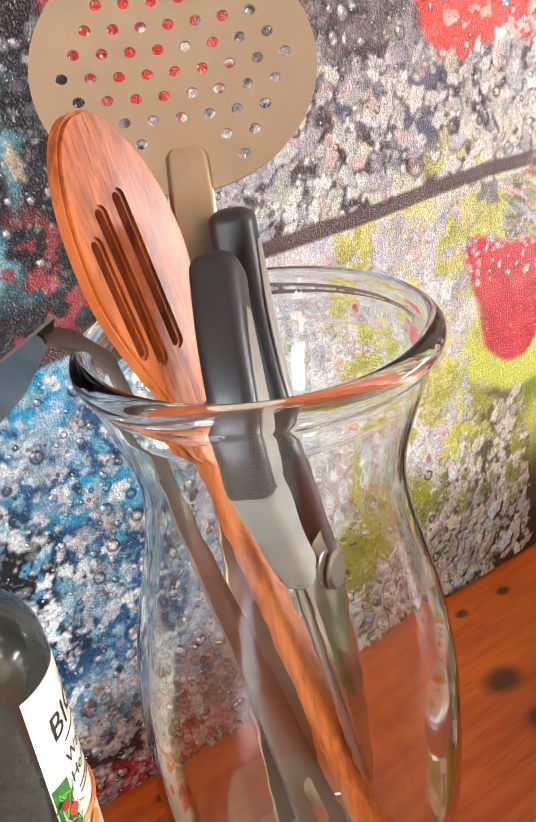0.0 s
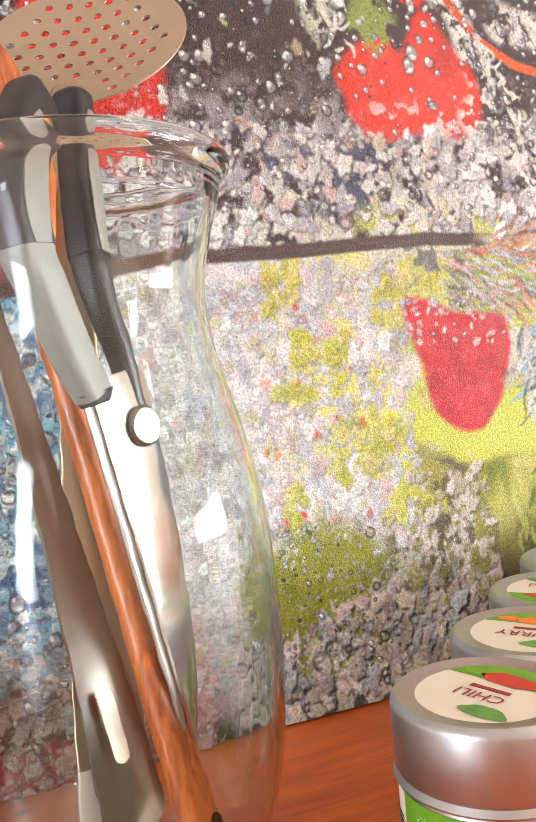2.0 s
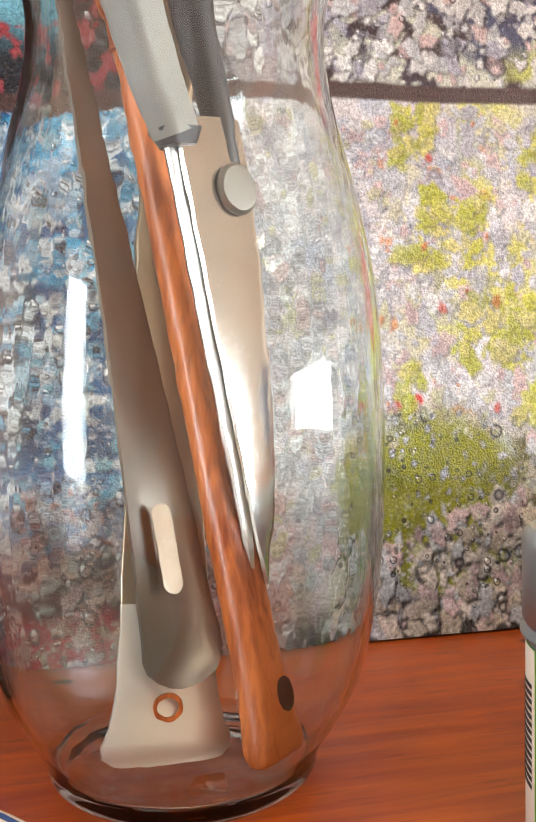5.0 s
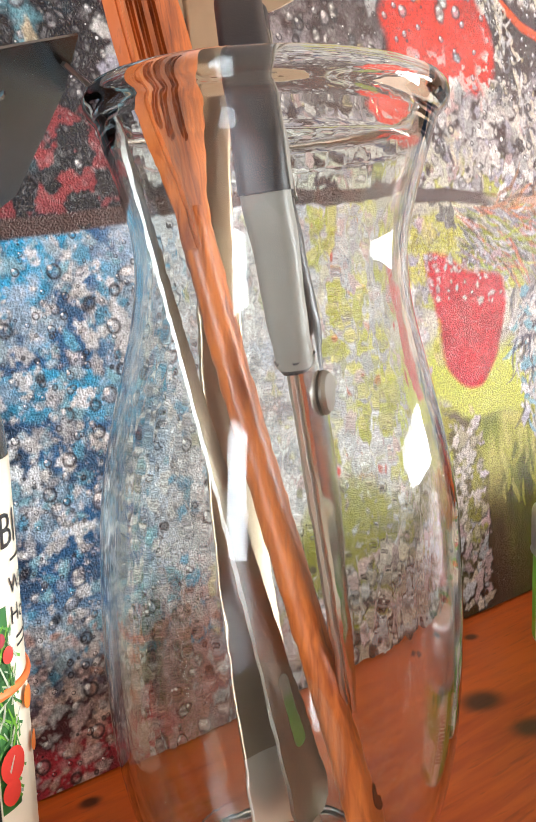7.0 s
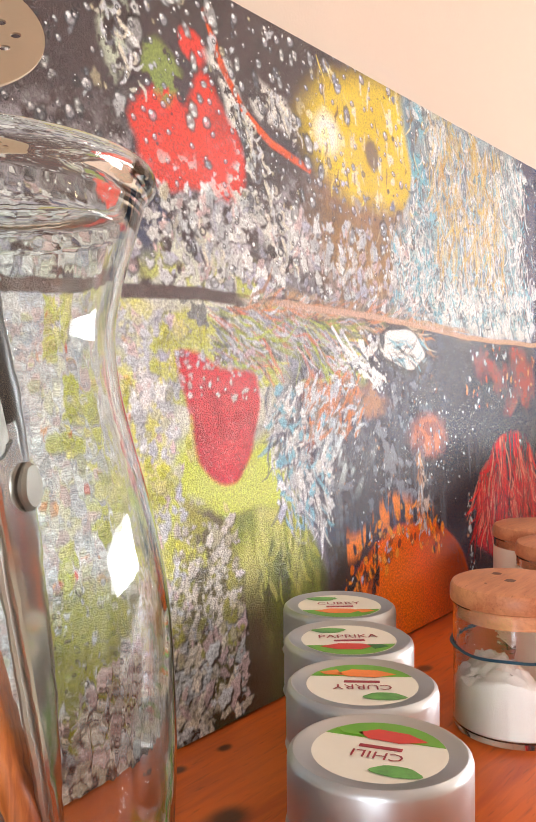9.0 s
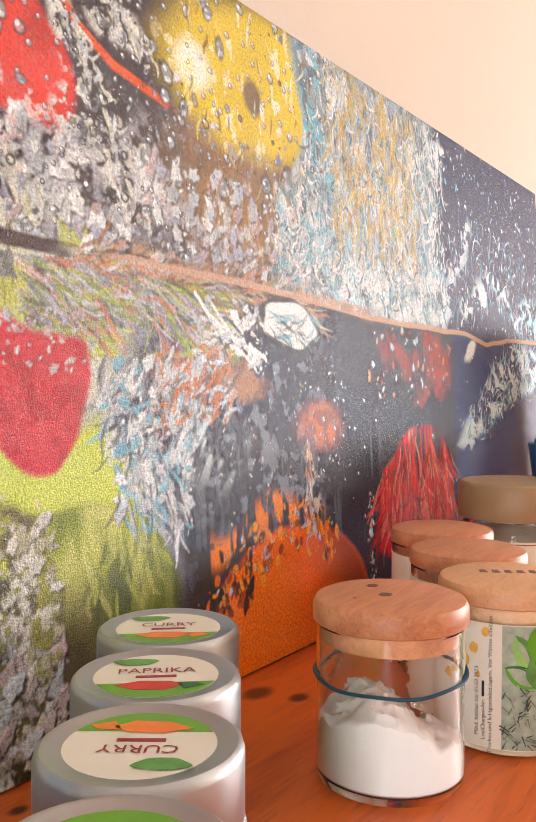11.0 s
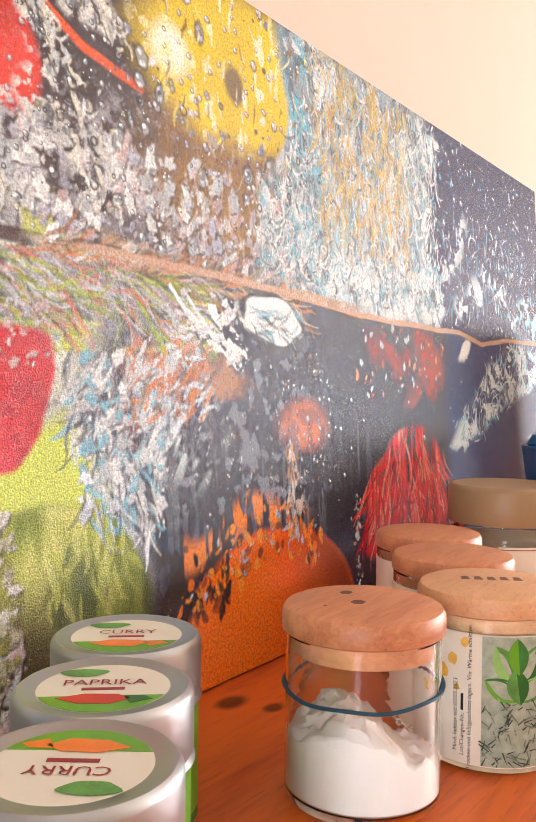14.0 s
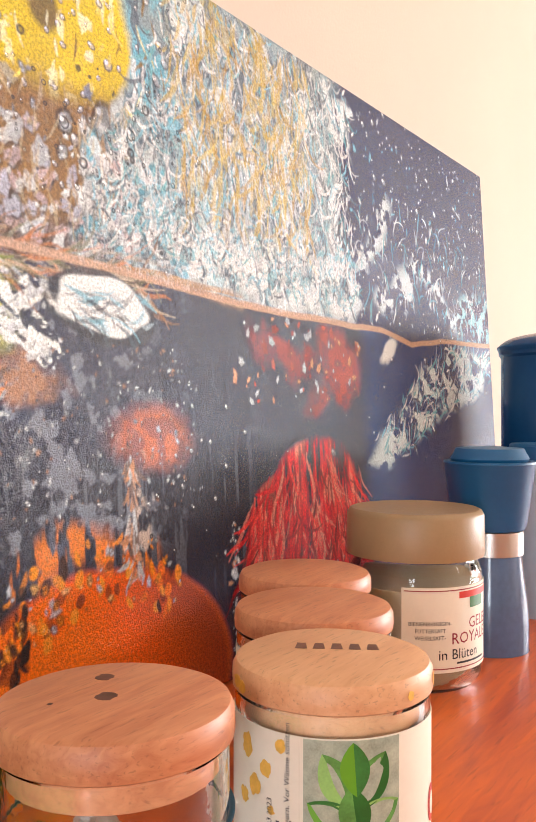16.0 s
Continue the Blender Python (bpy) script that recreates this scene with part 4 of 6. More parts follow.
spray(80, within(0.148, 0.228, 0.224, 0.272, under), (0.0010, 0.0044), [WHITE_, WHITE_, PALE], 344, stretch=(0.4, 0.9), dark=col(60, 66, 80))
dab(0.272, 0.257, 0.047, 0.0215, -0.14, col(40, 46, 62), 0.9, 0.12, 1.0)
dab(0.271, 0.258, 0.041, 0.0165, -0.14, WHITE_, 0.95, 0.16, 2.0)
run_threads(44, within(0.235, 0.305, 0.246, 0.268), lambda x, z: -12, (0.010, 0.03), (0.0005, 0.0016), [col(150, 168, 180), SKY, SLATE, col(40, 46, 62)], 345, 0.8, (0.4, 0.8))
# tiny specks over the swirl: mostly the glare's sparkle, painted into the ink
spray(420, within(0.13, 0.36, 0.125, 0.235, under), (0.0005, 0.0014), [GREY_, PALE, col(150, 110, 90), col(36, 40, 58)], 347, dark=col(26, 30, 50), shade=0.4)
spray(90, within(0.40, 0.60, 0.20, 0.268, under), (0.001, 0.004), [col(204, 84, 66), col(220, 150, 110), PALE, col(150, 60, 56)], 349, dark=col(40, 30, 50))
# orange: dark drips and bright spray over its shoulder, a string of bubbles beside it
shoulder = lambda g: (lambda x: (x, 0.018 + 0.078 * math.sqrt(max(0.0, 1 - ((x - 0.262) / 0.118) ** 2)) + g.uniform(-0.022, 0.022)))(g.uniform(0.146, 0.33))
run_threads(80, shoulder, lambda x, z: -92, (0.004, 0.013), (0.0012, 0.0032), [col(255, 160, 40), col(255, 150, 30), col(250, 120, 20), col(60, 28, 18)], 351, 0.15)
run_threads(40, lambda g: (g.uniform(0.14, 0.205), g.uniform(0.05, 0.10)), lambda x, z: -92, (0.005, 0.015), (0.0010, 0.0030), [col(22, 18, 22), col(40, 24, 20)], 352, 0.15)
spray(70, shoulder, (0.0008, 0.0028), [col(255, 190, 110), PALE, col(255, 150, 40)], 353, clear=0.4, dark=col(30, 16, 14))
run_threads(70, lambda g: (0.288 + g.gauss(0, 0.003), g.uniform(0.09, 0.165)), lambda x, z: -90, (0.004, 0.016), (0.0005, 0.0015), [PALE, col(214, 150, 110), col(120, 96, 90)], 355, 0.6)
spray(60, lambda g: (0.392 + g.gauss(0, 0.004), g.uniform(0.0, 0.11)), (0.0007, 0.0026), [PALE, WHITE_, col(220, 150, 110)], 357, clear=0.5, dark=col(14, 16, 30))
# red strands and the pale fan
run_threads(260, within(0.41, 0.592, 0.085, 0.158, lambda x, z: z < 0.165 - 4.2 * (x - 0.515) ** 2), lambda x, z: -90 + 260 * (x - 0.505), (0.02, 0.07), (0.0006, 0.0020), [col(232, 30, 40), col(240, 60, 56), col(250, 140, 120), col(120, 8, 22), col(196, 18, 34)], 359, 0.3)
run_threads(330, within(0.62, 0.955, 0.145, 0.266, lambda x, z: 0.135 + 0.30 * (x - 0.62) < z + 0.01 and z < 0.165 + 0.55 * (x - 0.62) and z > 0.13 + 0.22 * (x - 0.62)), lambda x, z: 38, (0.006, 0.026), (0.0005, 0.0016), [WHITE_, PALE, TEAL_, SKY, col(16, 50, 96)], 361, 0.9)
# raspberry, clear of the froth but for a few drops at its crown, and the bright line of the surface
paint(rasp, col(198, 40, 54) * (0.75 + 0.45 * mid[..., None]))
paint(rasp * step(0.55, 0.63, fine) * 0.35, col(120, 16, 30))
spray(70, within(-0.03, 0.05, 0.215, 0.25), (0.0009, 0.003), [PALE, PINK_], 362, clear=0.3, dark=col(110, 20, 34))
paint(edge, col(196, 158, 132))
paint(branch, col(74, 52, 50))
# melon: pale flames
run_threads(40, within(0.04, 0.105, 0.085, 0.125), lambda x, z: -92, (0.012, 0.03), (0.0010, 0.0028), [col(206, 208, 110), col(176, 184, 74), col(70, 84, 26)], 363, 0.3, (0.3, 0.65))
calm = np.clip(rasp * 0.92 + lemon * 0.75 + red * 0.6 + orange * 0.95 + melon * (1 - side_foam) * 0.85 + pear * 0.8 + redfan * 0.9 + branch + oval(0.215, 0.345, 0.08, 0.04, 0.3) * 0.7, 0, 1)
foam_mask = 0.34 * np.clip(foam_mask, 0, 1) * (1 - calm)
flow_mask = 0.4 * np.clip(flow_mask, 0, 1) * (1 - calm) + fan * 0.2
bubble_mask = np.clip(bubble_mask, 0, 1) * (1 - np.clip(orange + redfan + lemon + red + rasp, 0, 1)) + 0.12 * red + 0.12 * lemon
canvas = np.clip(canvas, 0.0, 0.9)

me = bpy.data.meshes.new("print")
co = np.stack([X, np.zeros_like(X), Z], -1).reshape(-1, 3).astype(np.float32)
idx = np.arange(NX * NZ).reshape(NX, NZ)
quads = np.stack([idx[:-1, :-1], idx[1:, :-1], idx[1:, 1:], idx[:-1, 1:]], -1).reshape(-1, 4).astype(np.int32)
me.vertices.add(len(co))
me.vertices.foreach_set("co", co.ravel())
me.loops.add(quads.size)
me.loops.foreach_set("vertex_index", quads.ravel())
me.polygons.add(len(quads))
me.polygons.foreach_set("loop_start", np.arange(0, quads.size, 4, dtype=np.int32))
me.update(calc_edges=True)
for nm, data in (("ink", np.concatenate([canvas, np.ones((NX, NZ, 1))], -1)),
                 ("texture", np.stack([np.clip(foam_mask, 0, 1), np.clip(bubble_mask, 0, 1), np.clip(flow_mask, 0, 1), np.ones_like(X)], -1))):
    at = me.color_attributes.new(nm, "FLOAT_COLOR", "POINT")
    at.data.foreach_set("color", data.reshape(-1).astype(np.float32))


def canvas_material():
    """Satin printed canvas: the ink, sharpened by fine froth and droplets where the picture has them, over a woven relief."""
    m = bpy.data.materials.new("satin_printed_canvas")
    m.use_nodes = True
    n, l = m.node_tree.nodes, m.node_tree.links
    p = n["Principled BSDF"]
    ink, tex, co = n.new("ShaderNodeVertexColor"), n.new("ShaderNodeVertexColor"), n.new("ShaderNodeTexCoord")
    ink.layer_name, tex.layer_name = "ink", "texture"
    sep = n.new("ShaderNodeSeparateColor")
    l.new(tex.outputs[0], sep.inputs[0])

    def node(kind, **kw):
        q = n.new(kind)
        for k, v in kw.items():
            q.inputs[k].default_value = v
        return q

    def math_(op, a, b=None):
        q = n.new("ShaderNodeMath")
        q.operation = op
        for i, v in enumerate((a, b)):
            if v is None:
                continue
            if isinstance(v, (int, float)):
                q.inputs[i].default_value = v
            else:
                l.new(v, q.inputs[i])
        return q.outputs[0]

    def ramp_(v, a, b, lo=0.0, hi=1.0):
        q = n.new("ShaderNodeMapRange")
        q.interpolation_type = "SMOOTHSTEP"
        for i, val in enumerate((a, b, lo, hi)):
            q.inputs[i + 1].default_value = val
        l.new(v, q.inputs[0])
        return q.outputs[0]

    def mix_(a, colour, f):
        q = n.new("ShaderNodeMix")
        q.data_type = "RGBA"
        l.new(a, q.inputs[6])
        q.inputs[7].default_value = colour
        l.new(f, q.inputs[0])
        return q.outputs[2]

    # froth: lumpy cells with pale middles and dark gaps, at three sizes
    tint = ink.outputs[0]
    wn_ = node("ShaderNodeTexNoise", Scale=70.0, Detail=2.0)
    l.new(co.outputs["Object"], wn_.inputs[0])
    wv = n.new("ShaderNodeVectorMath")
    wv.operation = "MULTIPLY_ADD"
    wv.inputs[1].default_value = (0.012, 0.0, 0.012)
    l.new(wn_.outputs[1], wv.inputs[0]), l.new(co.outputs["Object"], wv.inputs[2])
    patch = node("ShaderNodeTexNoise", Scale=38.0, Detail=3.0)
    l.new(co.outputs["Object"], patch.inputs[0])
    for scale, bright, dark in ((95.0, 0.55, 0.66), (190.0, 0.72, 0.58), (340.0, 0.6, 0.40)):
        v = node("ShaderNodeTexVoronoi", Scale=scale)
        l.new(wv.outputs[0], v.inputs["Vector"])
        pick = n.new("ShaderNodeSeparateColor")
        l.new(v.outputs["Color"], pick.inputs[0])
        gap = math_("MULTIPLY", ramp_(v.outputs["Distance"], 0.34, 0.62), ramp_(patch.outputs[0], 0.40, 0.54, 1.0, 0.1))
        tint = mix_(tint, srgb(34, 40, 54), math_("MULTIPLY", math_("MULTIPLY", gap, sep.outputs[0]), dark))
        cap = math_("MULTIPLY", ramp_(v.outputs["Distance"], 0.12, 0.44, 1.0, 0.0), ramp_(pick.outputs[1], 0.45, 0.60))
        tint = mix_(tint, srgb(240, 243, 246), math_("MULTIPLY", math_("MULTIPLY", cap, sep.outputs[0]), bright))
    # running water: stretched threads of light and shade
    flow = n.new("ShaderNodeVectorMath")
    flow.operation = "MULTIPLY"
    flow.inputs[1].default_value = (1.0, 1.0, 0.5)
    l.new(wv.outputs[0], flow.inputs[0])
    for scale, bright, dark in ((60.0, 0.42, 0.50), (150.0, 0.45, 0.45), (300.0, 0.4, 0.4)):
        w = node("ShaderNodeTexNoise", Scale=scale, Detail=3.0, Roughness=0.6, Distortion=1.0)
        l.new(flow.outputs[0], w.inputs[0])
        hi = ramp_(math_("ABSOLUTE", math_("SUBTRACT", w.outputs[0], 0.56)), 0.0, 0.05, 1.0, 0.0)
        lo = ramp_(w.outputs[0], 0.30, 0.44, 1.0, 0.0)
        tint = mix_(tint, srgb(52, 64, 82), math_("MULTIPLY", math_("MULTIPLY", lo, sep.outputs[2]), dark))
        tint = mix_(tint, srgb(236, 242, 244), math_("MULTIPLY", math_("MULTIPLY", hi, sep.outputs[2]), bright))
    # bubbles: dark rim, clear middle, a bright cap
    for scale, keep in ((70.0, 0.42), (135.0, 0.40), (230.0, 0.34)):
        va, vb, sh = n.new("ShaderNodeTexVoronoi"), n.new("ShaderNodeTexVoronoi"), n.new("ShaderNodeVectorMath")
        sh.operation = "ADD"
        sh.inputs[1].default_value = (0.12 / scale, 0, -0.13 / scale)
        l.new(co.outputs["Object"], sh.inputs[0])
        for v_, src in ((va, co.outputs["Object"]), (vb, sh.outputs[0])):
            v_.inputs["Scale"].default_value = scale
            l.new(src, v_.inputs["Vector"])
        pick = n.new("ShaderNodeSeparateColor")
        l.new(va.outputs["Color"], pick.inputs[0])
        amount = math_("LESS_THAN", pick.outputs[0], math_("MULTIPLY", sep.outputs[1], keep))
        inside = ramp_(va.outputs["Distance"], 0.24, 0.32, 1.0, 0.0)
        rim = math_("MULTIPLY", inside, ramp_(va.outputs["Distance"], 0.14, 0.24))
        tint = mix_(tint, srgb(30, 32, 42), math_("MULTIPLY", math_("MULTIPLY", rim, amount), 0.85))
        tint = mix_(tint, srgb(244, 246, 248), math_("MULTIPLY", math_("MULTIPLY", ramp_(vb.outputs["Distance"], 0.07, 0.15, 1.0, 0.0), amount), 0.95))
    grain = node("ShaderNodeTexNoise", Scale=520.0, Detail=3.0, Roughness=0.7)
    l.new(co.outputs["Object"], grain.inputs[0])
    gs = n.new("ShaderNodeVectorMath")
    gs.operation = "SCALE"
    l.new(tint, gs.inputs[0])
    l.new(ramp_(grain.outputs[0], 0.32, 0.68, 0.68, 1.32), gs.inputs["Scale"])
    l.new(gs.outputs[0], p.inputs["Base Color"])
    p.inputs["Roughness"].default_value = 0.19
    p.inputs["Specular IOR Level"].default_value = 0.5
    weave, bp = node("ShaderNodeTexNoise", Scale=900.0, Detail=1.5), n.new("ShaderNodeBump")
    l.new(co.outputs["Object"], weave.inputs[0])
    bp.inputs["Strength"].default_value, bp.inputs["Distance"].default_value = 0.95, 0.0011
    l.new(weave.outputs[0], bp.inputs["Height"]), l.new(bp.outputs[0], p.inputs["Normal"])
    return m


me.materials.append(canvas_material())
me.shade_smooth()
art = thing("canvas_print", (0, 0, 0), "wide canvas print of fruit splashing into water, leaning on the wall", "picture")
art.matrix_world = pose(0, 0, 0.0012, -3.5)
sheet = new("print", me)
sheet.parent = art
tagged(sheet, "satin print of fruit and bubbles")
M_EDGE = material("dark_canvas_edge", srgb(52, 44, 46), 0.6, vary=0.2, scale=20, bump=0.2, bump_scale=900)
part("stretcher", box((PX0, 0.0006, 0.0008), (PX1, 0.0205, PH), 0.0008), M_EDGE, art, "dark wrapped canvas edge")

# ---------------- the vase and the tools in it ----------------
VX, VY = -0.2557, -0.1085
OUT = [(0.0410, 0.0), (0.0443, 0.003), (0.0462, 0.010), (0.0536, 0.022), (0.0602, 0.036), (0.0655, 0.062), (0.0676, 0.090), (0.0678, 0.113), (0.0670, 0.138), (0.0650, 0.160),
       (0.0605, 0.184), (0.0548, 0.206), (0.0505, 0.224), (0.0487, 0.240), (0.0495, 0.252), (0.0525, 0.265), (0.0563, 0.278), (0.0592, 0.288)]
body = smooth_profile(OUT, 4)
inner = [(r - 0.0026, z) for r, z in reversed(body) if 0.006 < z < 0.281]
bead = [(0.0590 + 0.0042 * math.sin(a), 0.2948 - 0.0050 * math.cos(a)) for a in (0.5, 0.9, 1.3, 1.7, 2.1, 2.5, 2.9, 3.3, 3.7, 4.1)] + [(0.0553, 0.2915), (0.0541, 0.286)]
vase = thing("glass_vase", (VX, VY, 0), "tall waisted clear glass vase used as a utensil holder", "vase")
shell = part("body", lathe([(0.0, 0.0012), (0.030, 0.0012)] + body + bead + inner + [(0.036, 0.0048), (0.0, 0.0044)], 96), M_GLASS, vase)
shell.visible_shadow = False


def scissors():
    """Kitchen scissors, points down: blades, two soft handles meeting at a collar."""
    s = thing("kitchen_scissors", (0, 0, 0), "kitchen scissors with black and grey handles, points down in the vase", "scissors")
    top, tip = Vector((-0.2585, -0.1240, 0.206)), Vector((-0.2300, -0.1190, 0.063))
    flat = Vector((0.52, -0.854, 0.0)).normalized()
    ax = (tip - top).normalized()
    flat = (flat - ax * flat.dot(ax)).normalized()
    wide = ax.cross(flat)

    def blade(spine, widths, t, off):
        """A ground blade: straight spine, the cutting edge bellied; widths are taken from the spine outwards."""
        path = [(top - ax * 0.006).lerp(tip, k / 20) + flat * off for k in range(21)]
        def outline(i, f):
            w = float(np.interp(f, [k / (len(widths) - 1) for k in range(len(widths))], widths))
            return [(-t / 2, spine), (-t / 2, spine - w * 0.7), (0.0, spine - w), (t / 2, spine - w * 0.7), (t / 2, spine), (0.0, spine + 0.0005)]
        return sweep(path, lambda i, f: [(q, r) for q, r in outline(i, f)], flat)

    part("blade", blade(0.0010, (0.0285, 0.0285, 0.0265, 0.0240, 0.0210, 0.0170, 0.0110, 0.0010), 0.0024, 0.0013), M_STEEL_POLISH, s, "polished steel blade")
    part("blade", blade(0.0040, (0.0120, 0.0115, 0.0105, 0.0095, 0.0085, 0.0070, 0.0050, 0.0010), 0.0024, -0.0013), M_STEEL, s)
    mid = top.lerp(tip, 0.12) - wide * 0.0185
    bolt = lathe([(0, -0.0075), (0.0070, -0.0075), (0.0085, -0.0062), (0.0085, -0.0030), (0.0050, -0.0028), (0.0050, 0.0028), (0.0085, 0.0030), (0.0085, 0.0040), (0.0072, 0.0052), (0, 0.0054)], 32)
    part("pivot_bolt", moved(bolt, Matrix.Translation(mid) @ flat.to_track_quat("Z", "Y").to_matrix().to_4x4()), M_STEEL_GREY, s)
    part("collar", sweep([top + ax * 0.003, top - ax * 0.002], lambda i, f: rounded(0.0125 - 0.004 * (1 - f), 0.0165 - 0.004 * (1 - f), 0.004), flat), M_BLACK, s)
    near = [top - ax * 0.001, Vector((-0.2665, -0.1290, 0.225)), Vector((-0.2740, -0.1345, 0.246)), Vector((-0.2790, -0.1365, 0.2603)), Vector((-0.2800, -0.1345, 0.282)),
            Vector((-0.2755, -0.1240, 0.306)), Vector((-0.2672, -0.1098, 0.3260))]
    far = [Vector((-0.2395, -0.1115, 0.1985)), Vector((-0.2440, -0.1120, 0.222)), Vector((-0.2500, -0.1105, 0.246)), Vector((-0.2515, -0.1045, 0.270)), Vector((-0.2505, -0.0970, 0.297)),
           Vector((-0.2494, -0.0925, 0.319)), Vector((-0.2492, -0.0908, 0.3345))]
    flat = Vector((0.70, -0.71, 0.0))
    for path, thick, lower in ((near, 0.0185, M_GREY), (far, 0.0125, M_BLACK)):
        fine_path = [Vector(p) for p in smooth_profile([tuple(p) for p in path], 12)]
        cut = next(i for i, p in enumerate(fine_path) if p.z > 0.2610)
        sec = lambda q: (lambda i, f: rounded(0.0148 * q(f), thick * q(f), 0.0042))
        grip = part("handle", sweep(fine_path[:cut + 1], sec(lambda f: (0.62 if lower is M_BLACK else 0.82) + (0.38 if lower is M_BLACK else 0.18) * f), flat), lower, s, "soft plastic handle")
        part("grip", sweep(fine_path[cut:], sec(lambda f: 1.06 * (1 - 0.5 * max(0.0, (f - 0.86) / 0.14) ** 3)), flat), M_BLACK, grip, "black soft plastic grip")
        lo = cut
        inlay = []
        for k in range(lo, len(fine_path) - 9):
            run_ = (fine_path[k + 1] - fine_path[k - 1 if k else 0]).normalized()
            inlay.append(fine_path[k] + (flat - run_ * flat.dot(run_)).normalized() * (0.0148 * 0.54))
        part("grip_inlay", sweep(inlay, lambda i, f: rounded(0.0010, max(0.0012, (thick * 0.72) * math.sin(math.pi * min(0.97, 0.12 + 0.85 * f)) ** 0.4), 0.0006, 2), flat), M_GREY, grip, "grey inlay")
    return s


scissors()


def wooden_spoon():
    s = thing("slotted_wooden_spoon", (0, 0, 0), "oiled beech spoon with three long slots in its bowl", "spoon")
    end, top = Vector((-0.2290, -0.1290, 0.0085)), Vector((-0.2905, -0.0690, 0.371))
    ax = (top - end).normalized()
    n = Vector((0.53, -0.85, 0.16))
    n = (n - ax * n.dot(ax)).normalized()
    side = ax.cross(n)
    frame_m = Matrix.Translation(end) @ Matrix((side, ax, n)).transposed().to_4x4()
    L = (top - end).length
    h0 = L - 0.128
    out = []
    for k in range(33):
        u = 0.40 * (1 - math.cos(math.pi * k / 32)) if k < 17 else 0.40 + 0.60 * (k - 16) / 16
        y = L - 0.128 * u
        half = 0.0285 * math.sqrt(max(0.0, 1 - ((u - 0.40) / 0.40) ** 2)) if u < 0.40 else 0.0088 + 0.0197 * (0.5 + 0.5 * math.cos(math.pi * (u - 0.40) / 0.60))
        out.append((half, y))
    out = out[1:] + [(-x, y) for x, y in reversed(out[1:])]
    slots = []
    for x, y0, y1 in ((-0.0175, L - 0.078, L - 0.040), (-0.0085, L - 0.085, L - 0.032), (0.0035, L - 0.084, L - 0.030)):
        slots.append([(x + 0.0023 * math.cos(a), (y1 if math.sin(a) > 0 else y0) + 0.0023 * math.sin(a)) for a in [math.pi * (2 * k + 1) / 12 for k in range(12)]])
    bowl = holed_plate(out, slots, 0.0062, lambda x, y: 2.6 * x * x - 0.003)
    bmesh.ops.bevel(bowl, geom=[e for e in bowl.edges if e.calc_face_angle(0) > 1.0], offset=0.0012, segments=2, affect="EDGES")
    def sprung(bm):
        """The stem bows back against the far side of the vase."""
        for v in bm.verts:
            k = float(np.interp(v.co.z, (0.0, 0.06, 0.10, 0.15, 0.20, 0.245, 0.28, 0.32, 0.37), (0.0, 0.002, 0.004, 0.008, 0.010, 0.009, 0.0065, 0.003, 0.0)))
            v.co += Vector((0.24, 0.97, 0)) * k
        return bm

    part("bowl", sprung(moved(bowl, frame_m)), M_SPOON, s)
    stem = sweep([Vector((0, y, 0)) for y in [0.0, 0.0008, 0.0025, 0.006, 0.010] + [0.014 + k * (h0 + 0.002) / 20 for k in range(21)]],
                 lambda i, f: rounded((0.0180 - 0.003 * f + 0.0125 * max(0, 1 - f * 3.0) ** 2) * (0.62, 0.78, 0.90, 0.97, 1.0, 1.0)[min(i, 5)], (0.0115 - 0.0005 * f) * (0.6, 0.82, 0.95, 1.0)[min(i, 3)], 0.0050), (1, 0, 0))
    part("handle", sprung(moved(stem, frame_m)), M_SPOON, s)
    # no hole is cut: a dark disc paints the shade of the opening
    hole = lathe([(0.0, 0), (0.0040, 0), (0.0044, 0.0004), (0.0044, 0.0012), (0.0, 0.0010)], 20)
    part("hanging_hole_shade", sprung(moved(hole, frame_m @ pose(0.004, 0.019, 0.0050) @ Matrix.Diagonal((0.8, 1.25, 1, 1)))), M_HOLE_SHADE, s)
    return s


wooden_spoon()


